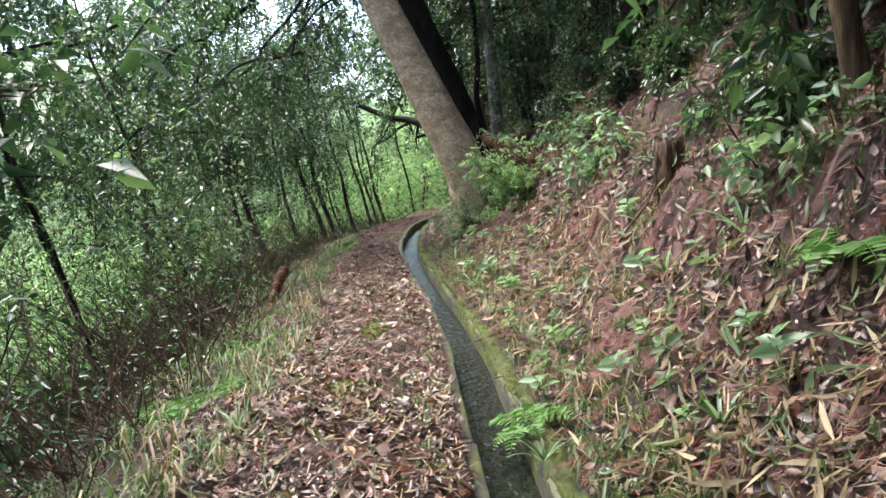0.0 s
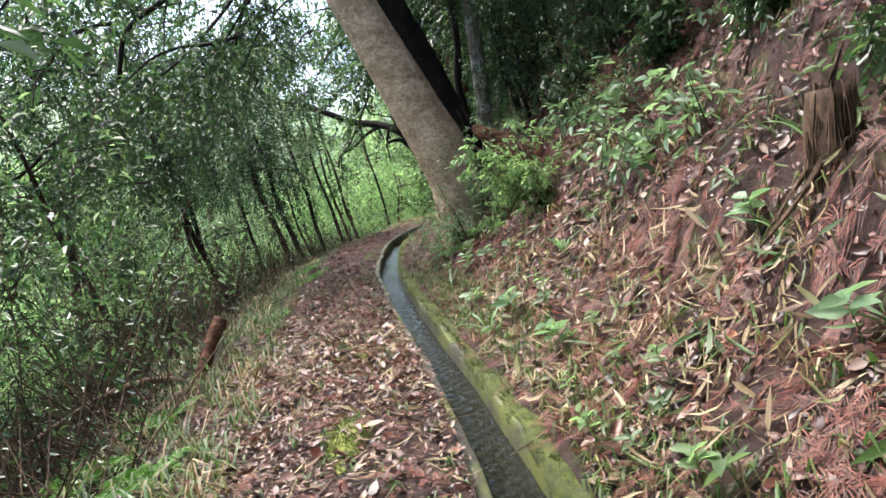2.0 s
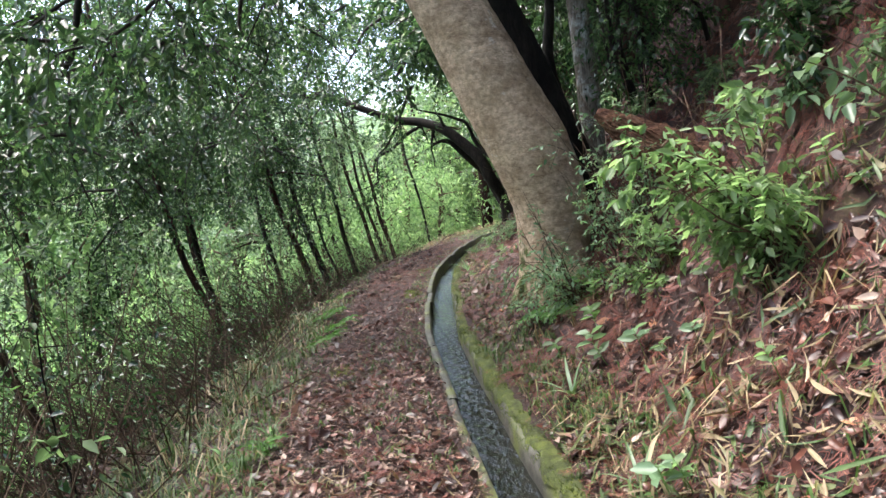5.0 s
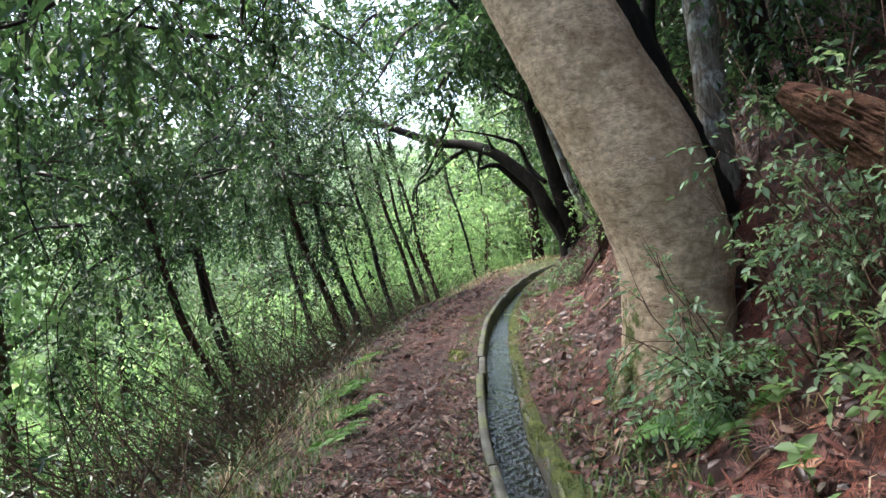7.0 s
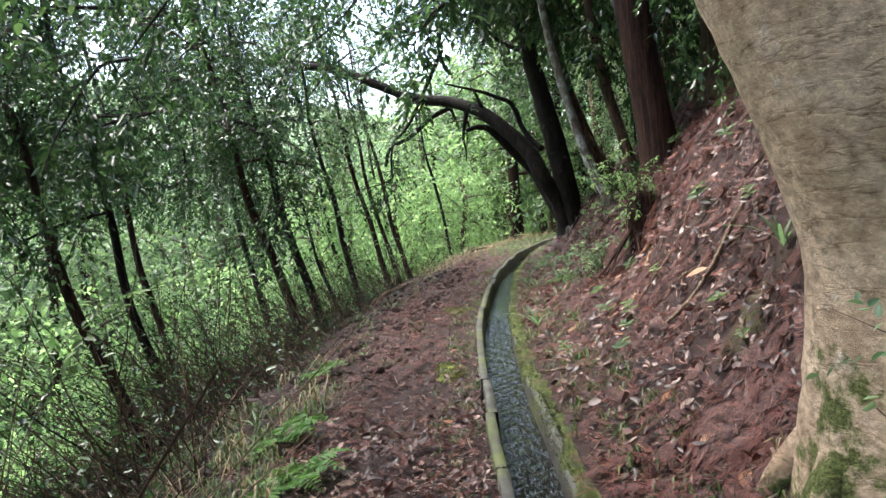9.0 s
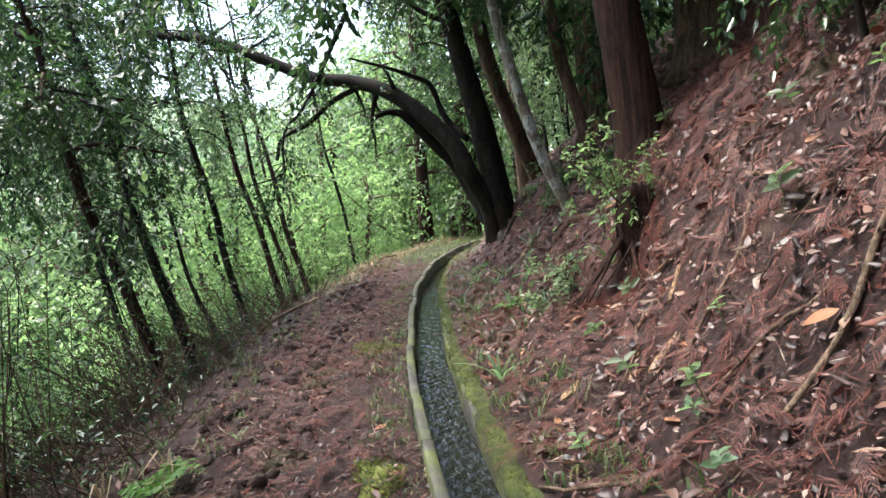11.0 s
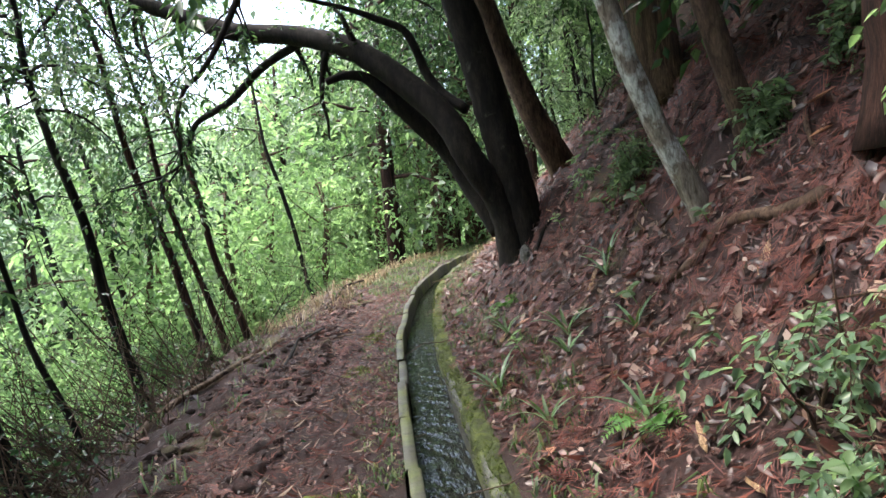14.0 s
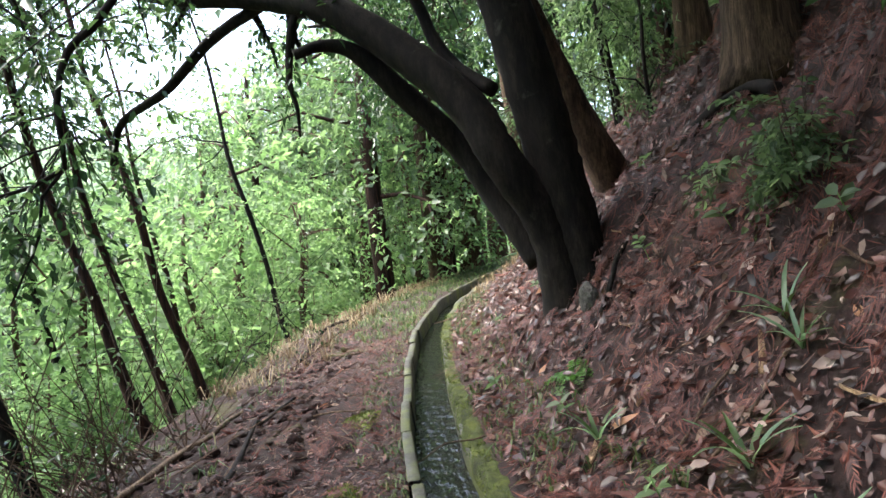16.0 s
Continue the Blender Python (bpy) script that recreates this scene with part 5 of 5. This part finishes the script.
# broken branch that stands up beside the path
sb = thing("broken_branch", (-2.33, 8.8, -0.1), "broken dead branch with a cut stub standing beside the path", "branch")
b = Buf()
tube(b, curve_points([(-2.37, 8.7, -0.2, 0.085), (-2.34, 8.82, -0.02, 0.075), (-2.3, 9.0, 0.16, 0.062), (-2.28, 9.15, 0.3, 0.06), (-2.24, 9.3, 0.41, 0.07), (-2.22, 9.35, 0.47, 0.066)], 0.04), 11, 0.14)
part("stub", b, ROTTEN, sb)
b = Buf()
tube(b, curve_points([(-2.33, 8.7, -0.02, 0.04), (-2.48, 8.65, 0.09, 0.034), (-2.72, 8.6, 0.12, 0.03), (-3.05, 8.55, 0.06, 0.027), (-3.45, 8.5, -0.12, 0.024), (-4.0, 8.4, -0.4, 0.018)], 0.07), 8, 0.1)
part("side_branch", b, STICK, sb)
b = Buf()
tube(b, curve_points([(-2.33, 8.75, 0.0, 0.06), (-2.42, 8.4, -0.04, 0.06), (-2.52, 7.95, -0.1, 0.055), (-2.6, 7.5, -0.14, 0.05), (-2.75, 6.9, -0.25, 0.035)], 0.07), 9, 0.12)
part("side_branch", b, STICK, sb)

# rotten log on the bank above the shrubs
LOG = [(0.72, 12.15, 2.22, 0.035), (0.84, 12.12, 2.13, 0.08), (1.0, 12.07, 2.0, 0.12), (1.2, 12.0, 1.84, 0.155), (1.45, 11.92, 1.62, 0.18), (1.7, 11.8, 1.4, 0.17), (1.95, 11.7, 1.2, 0.12)]
log = thing("rotten_log", (1.5, 11.9, 1.3), "splintered red-brown rotten log jutting from the bank", "log")
b = Buf()
tube(b, curve_points(LOG, 0.05), 14, 0.3)
part("body", b, ROTTEN, log)
b = Buf()
fibres(b, LOG, 420, 0.1, 0.24, 0.01)
tagged(part("splinter_mass", b, ROTTEN, log, "torn red-brown splinters"), kind="stuff")


# buttress roots at the foot of the pale tree
pale = bpy.data.objects["leaning_tree"]
for a, l in ((3.4, 0.4), (4.2, 0.5), (5.1, 0.5), (2.6, 0.45)):
    p = [(0.46 + math.cos(a) * 0.3, 13.5 + math.sin(a) * 0.3, 0.8, 0.07)]
    for u in (0.3, 0.6, 1.0):
        px, py = 0.46 + math.cos(a) * (0.36 + l * u * 0.6), 13.5 + math.sin(a) * (0.36 + l * u * 0.6)
        p.append((px, py, max(float(height(px, py)), 0.8 - 0.6 * u) - 0.02, 0.065 * (1.1 - 0.75 * u)))
    b = Buf()
    tube(b, curve_points(p, 0.05), 10, 0.1)
    part("root", b, BARK_PALE, pale)

# root masses
def roots(x, y, z, n, reach, label, mat=None, height_r=0.14):
    ob = thing("root_mass", (x, y, z), label, "roots")
    b = Buf()
    tube(b, curve_points([(x + 0.1, y, z - 0.3, height_r * 1.5), (x, y, z + 0.1, height_r * 1.1), (x - 0.02, y, z + 0.35, height_r * 0.8)], 0.06), 11, 0.15)
    part("stump", b, mat or BARK_BROWN, ob)
    b = Buf()
    fibres(b, [(x, y, z + 0.38, height_r * 0.8), (x, y, z + 0.1, height_r * 1.1), (x + 0.08, y, z - 0.25, height_r * 1.5)], 240, height_r, 0.4, 0.005)
    tagged(part("fibre_mass", b, mat or BARK_BROWN, ob, "hanging root fibres"), kind="stuff")
    for i in range(n):
        a = RNG.normal(math.pi, 0.8)
        l = reach * RNG.uniform(0.5, 1)
        p = []
        for k in range(6):
            u = k / 5
            px, py = x + math.cos(a + 0.4 * math.sin(3 * u + i)) * l * u, y + math.sin(a + 0.4 * math.sin(3 * u + i)) * l * u
            p.append((px, py, max(float(height(px, py)) + 0.01, z + 0.15 - 1.4 * l * u), 0.02 * (1 - 0.75 * u) * RNG.uniform(0.6, 1.3)))
        b = Buf()
        tube(b, curve_points(p, 0.07), 6, 0.1)
        part("root", b, mat or BARK_BROWN, ob)


roots(0.95, 18.9, 1.3, 14, 0.8, "dark tangled stump with roots hanging down the bank", BARK_RED, 0.15)
roots(1.95, 6.0, 1.35, 8, 0.5, "grey fibrous stump on the bank", BARK_BROWN, 0.12)

# rock at the arching tree's foot
bm = bmesh.new()
bmesh.ops.create_icosphere(bm, subdivisions=3, radius=0.1)
for v in bm.verts:
    v.co *= 1 + 0.45 * noise.noise(v.co * 6 + Vector((3, 1, 2))) + 0.15 * noise.noise(v.co * 20)
    v.co.x *= 0.65
    v.co.z *= 1.3
me = bpy.data.meshes.new("rock")
bm.to_mesh(me)
me.materials.append(ROCK)
rock = new("rock", me)
rock.location = spot(1.0, 24.55, 0.06)
tagged(rock, "grey mossy rock at the foot of the arching tree", "rock")


# moss cushions and clods on the path
def cushion(x, y, rx, ry, label):
    b = Buf()
    k, m = 22, 9
    a = np.arange(k) * 2 * np.pi / k
    rr = (np.arange(1, m + 1) / m)[:, None]
    edge = 1 + 0.25 * np.sin(3 * a + x * 9) + 0.15 * np.sin(7 * a + y)
    px, py = x + rr * edge * rx * np.cos(a), y + rr * edge * ry * np.sin(a)
    pz = height(px, py) + 0.03 * (1 - rr ** 2.5) + 0.008 * value_noise(px * 40, py * 40) * (1 - rr) - 0.006 * rr
    i, j = np.meshgrid(np.arange(m - 1), np.arange(k), indexing="ij")
    q = np.stack([i * k + j, i * k + (j + 1) % k, (i + 1) * k + (j + 1) % k, (i + 1) * k + j], -1).reshape(-1, 4)
    b.add(np.stack([px, py, pz], -1), [q, np.arange(k)[None, ::-1]])
    n = int(9000 * rx * ry * 4)
    t, r = RNG.random(n) * 6.28, np.sqrt(RNG.random(n)) * 0.95
    gx, gy = x + r * rx * np.cos(t), y + r * ry * np.sin(t)
    blades(b, np.stack([gx, gy, height(gx, gy) + 0.02 * (1 - r ** 2)], -1), unit(RNG.standard_normal((n, 3)) * 0.6 + np.array([0, 0, 1.0])), RNG.uniform(0.012, 0.03, n), np.full(n, 0.005), six=False)
    return solid("moss_cushion", b, MOSS_TUFT, label, "moss", "moss cushions on the path")


for x, y, rx, ry in ((-1.25, 20.6, 0.26, 0.4), (-0.75, 4.4, 0.16, 0.3), (-0.72, 6.2, 0.14, 0.35), (-0.75, 8.0, 0.12, 0.25), (-1.3, 17.2, 0.15, 0.25), (-0.95, 23.6, 0.12, 0.25), (-0.7, 25.2, 0.14, 0.3), (-1.7, 12.6, 0.12, 0.2)):
    cushion(x, y, rx, ry, "low yellow-green moss cushion on the beaten path")

b = Buf()
for i in range(1100):
    xx, yy = scatter(1, 17, 29, -2.0, -0.9) if i % 3 else scatter(1, 4, 30, -1.8, -0.4)
    r = RNG.uniform(0.012, 0.06) if i % 3 else RNG.uniform(0.008, 0.022)
    c = np.array([xx[0], yy[0], float(height(xx[0], yy[0])) + r * 0.3])
    v = unit(RNG.standard_normal((10, 3))) * r * RNG.uniform(0.7, 1.3, (10, 1)) * np.array([1.2, 1.2, 0.8])
    bm = bmesh.new()
    for p in v:
        bm.verts.new(p)
    h = bmesh.ops.convex_hull(bm, input=bm.verts)
    bm.verts.index_update()
    fs = np.array([[q.index for q in f.verts] for f in bm.faces if len(f.verts) == 3])
    b.add(np.array([q.co[:] for q in bm.verts]) + c, [fs])
    bm.free()
solid("soil_clods", b, SOIL, "dark wet clods of turned soil on the path's edge", "soil", kind="stuff")


# ---- ferns and seedlings, built once and copied ----
def fern(n=9, size=0.45, mat=None):
    ob = thing("fern", (0, 0, 0), "green fern with arching feathered fronds", "fern", "ferns")
    for i in range(n):
        a = i * 6.28 / n + RNG.normal(0, 0.25)
        K = 15
        u = np.linspace(0.1, 1, K)
        L = size * RNG.uniform(0.7, 1.1)
        c = np.stack([np.cos(a) * L * u, np.sin(a) * L * u, L * (0.75 * u - 0.75 * u ** 2.2)], -1)
        b = Buf()
        side = np.array([-math.sin(a), math.cos(a), 0])
        fw = np.array([math.cos(a), math.sin(a), 0.1])
        for s in (1, -1):
            w = unit(s * side[None] + fw[None] * 0.35 + RNG.standard_normal((K, 3)) * 0.08)
            ll = L * 0.26 * np.sin(u * 2.6 + 0.45)
            blades(b, c, w, ll, ll * 0.3, 0.1, 0.15)
        tube(b, np.column_stack([c, np.linspace(0.004, 0.001, K)]), 4)
        part("frond", b, mat or LEAF_FERN, ob)
    return ob


def seedling(leaves=5, size=0.1, mat=None, label="small broad-leaved green seedling", tall=0.14):
    ob = thing("seedling", (0, 0, 0), label, "seedling", "seedlings among the litter")
    b = Buf()
    tube(b, [(0, 0, -0.02, 0.003), (0.005, 0, tall * 0.5, 0.0025), (0, 0.004, tall, 0.002)], 5)
    part("stem", b, LEAF_FERN, ob)
    for i in range(leaves):
        a = i * 2.4
        b = Buf()
        w = unit(np.array([[math.cos(a), math.sin(a), 0.35]]))
        blades(b, np.array([[0, 0, tall * (0.6 + 0.4 * i / leaves)]]), w, np.array([size * RNG.uniform(0.7, 1.1)]), np.array([size * 0.45]), 0.15, 0.2)
        part("leaf", b, mat or LEAF_MID, ob)
    return ob


def strap(n=7, size=0.3):
    ob = thing("strap_leaf_plant", (0, 0, 0), "tuft of long strap-shaped green leaves", "plant", "plants among the litter")
    for i in range(n):
        a = i * 2.4
        out = RNG.uniform(0.3, 0.9)
        L = size * RNG.uniform(0.7, 1.2)
        u = np.linspace(0, 1, 6)
        c = np.stack([np.cos(a) * L * out * u ** 1.3, np.sin(a) * L * out * u ** 1.3, L * (u - 0.55 * out * u ** 2)], -1)
        s = np.array([-math.sin(a), math.cos(a), 0.0]) * 0.011
        w = np.array([0.6, 1, 1, 0.9, 0.6, 0.08])[:, None]
        V = np.stack([c - s * w, c + np.array([0, 0, -0.003]), c + s * w], 1).reshape(-1, 3)
        q = [[k * 3 + j, k * 3 + j + 1, k * 3 + j + 4, k * 3 + j + 3] for k in range(5) for j in range(2)]
        b = Buf()
        b.add(V, [np.array(q)])
        part("leaf", b, GRASS if i % 3 == 0 else LEAF_BLUE, ob)
    return ob


def place(src, spots, tilt=0.0):
    for i, (x, y, s) in enumerate(spots):
        m = Matrix.Translation(spot(x, y)) @ Matrix.Rotation(tilt * -1, 4, "Y") @ Matrix.Rotation(RNG.random() * 6.28, 4, "Z")
        if i == 0:
            src.matrix_basis = m
            src.scale = (s, s, s)
        else:
            c = copy_thing(src, m)
            c.scale = (s, s, s)


def spots(n, y0, y1, d0, d1, lo=0.7, hi=1.3):
    x, y = scatter(n, y0, y1, d0, d1)
    return [(float(p), float(q), float(RNG.uniform(lo, hi))) for p, q in zip(x, y)]


place(fern(), [(-1.75, 4.6, 1.0), (-1.9, 6.3, 0.9), (-2.15, 14.2, 0.8), (-2.2, 15.0, 0.9), (-2.5, 17.5, 0.7), (0.25, 12.7, 0.8), (0.45, 12.45, 0.8), (-2.3, 7.8, 0.9), (0.15, 20.2, 0.5), (0.62, 12.95, 0.9), (0.4, 3.9, 0.7), (1.95, 3.3, 0.9), (-2.25, 5.1, 1.0), (-2.45, 6.8, 1.0), (-2.4, 15.7, 0.8), (-2.0, 10.6, 0.7), (0.57, 23.9, 0.5)], 0.3)
place(seedling(), spots(38, 2.5, 12, 0.45, 2.8) + spots(26, 12, 30, 0.45, 2.4), 0.5)
place(seedling(7, 0.07, LEAF_LIGHT, "small bright green seedling", 0.2), spots(32, 2.5, 26, 0.4, 2.4), 0.4)
place(seedling(6, 0.14, LEAF_BLUE, "waxy blue-green broad-leaved seedling", 0.22), [(0.08, 13.0, 1.0), (0.62, 10.9, 1.0), (0.4, 11.3, 1.0), (0.0, 15.9, 0.6), (0.15, 16.4, 0.6), (0.55, 4.2, 1.0)] + spots(14, 3, 14, 0.5, 2.4), 0.3)
place(seedling(9, 0.11, LEAF_LIGHT, "yellow-green seedling with round leaves", 0.25), [(0.49, 11.62, 1.1), (0.61, 12.1, 0.9), (0.71, 7.24, 0.8), (0.79, 5.06, 0.9), (1.73, 8.07, 1.0), (0.85, 11.2, 0.8)], 0.3)
place(strap(), [(0.42, 3.4, 0.8), (0.3, 8.37, 1.2), (0.29, 22.97, 1.0), (-0.1, 20.82, 0.9), (0.15, 20.2, 0.9), (0.25, 21.4, 0.9), (-0.15, 21.9, 0.7)] + spots(16, 2.5, 13, 0.5, 2.6) + spots(8, 13, 25, 0.4, 1.6) + spots(20, 3, 20, -2.4, -1.4, 0.5, 0.9), 0.2)


# ---- large dry leaves that lie on top ----
def dry_leaf(label, mat, size, ratio):
    b = Buf()
    u = np.linspace(0, 1, 7)
    w = np.sin(np.pi * u ** 0.8) * ratio * size / 2
    V = np.stack([np.stack([u * size, -w, 0.12 * size * u ** 2 + w * 0.5], -1), np.stack([u * size, 0 * w, 0.12 * size * u ** 2], -1), np.stack([u * size, w, 0.12 * size * u ** 2 + w * 0.35], -1)], 1).reshape(-1, 3)
    q = [[k * 3 + j, k * 3 + j + 1, k * 3 + j + 4, k * 3 + j + 3] for k in range(6) for j in range(2)]
    b.add(V, [np.array(q)])
    me = b.mesh("fallen_leaf", mat)
    ob = new("fallen_leaf", me)
    return tagged(ob, label, "leaf", "large fallen leaves")


ORANGE = leaf_mat("orange_dry_leaf", [(0, (0.4, 0.16, 0.07)), (1, (0.5, 0.26, 0.13))], 0.5, 0.1, (1.1, 0.9, 0.7))
TAN = leaf_mat("tan_dry_leaf", [(0, (0.3, 0.19, 0.13)), (1, (0.42, 0.29, 0.21))], 0.5, 0.1, (1.1, 0.9, 0.7))
for mat, label, size, ratio, n in ((ORANGE, "large curled orange-brown fallen leaf", 0.16, 0.4, 70), (TAN, "pale tan fallen leaf", 0.12, 0.42, 80)):
    src = dry_leaf(label, mat, size, ratio)
    lst = spots(n, 3, 27, 0.4, 2.2, 0.6, 1.2) + spots(n // 3, 3, 27, -1.5, -0.3, 0.5, 1.0)
    for i, (x, y, s) in enumerate(lst):
        m = Matrix.Translation(spot(x, y, 0.02)) @ Matrix.Rotation(-0.5 if across(x, y) > 0.5 else 0, 4, "Y") @ Matrix.Rotation(RNG.random() * 6.28, 4, "Z") @ Matrix.Rotation(RNG.normal(0, 0.3), 4, "X")
        ob = src if i == 0 else copy_thing(src, m)
        ob.matrix_basis = m @ Matrix.Diagonal((s, s, s, 1))
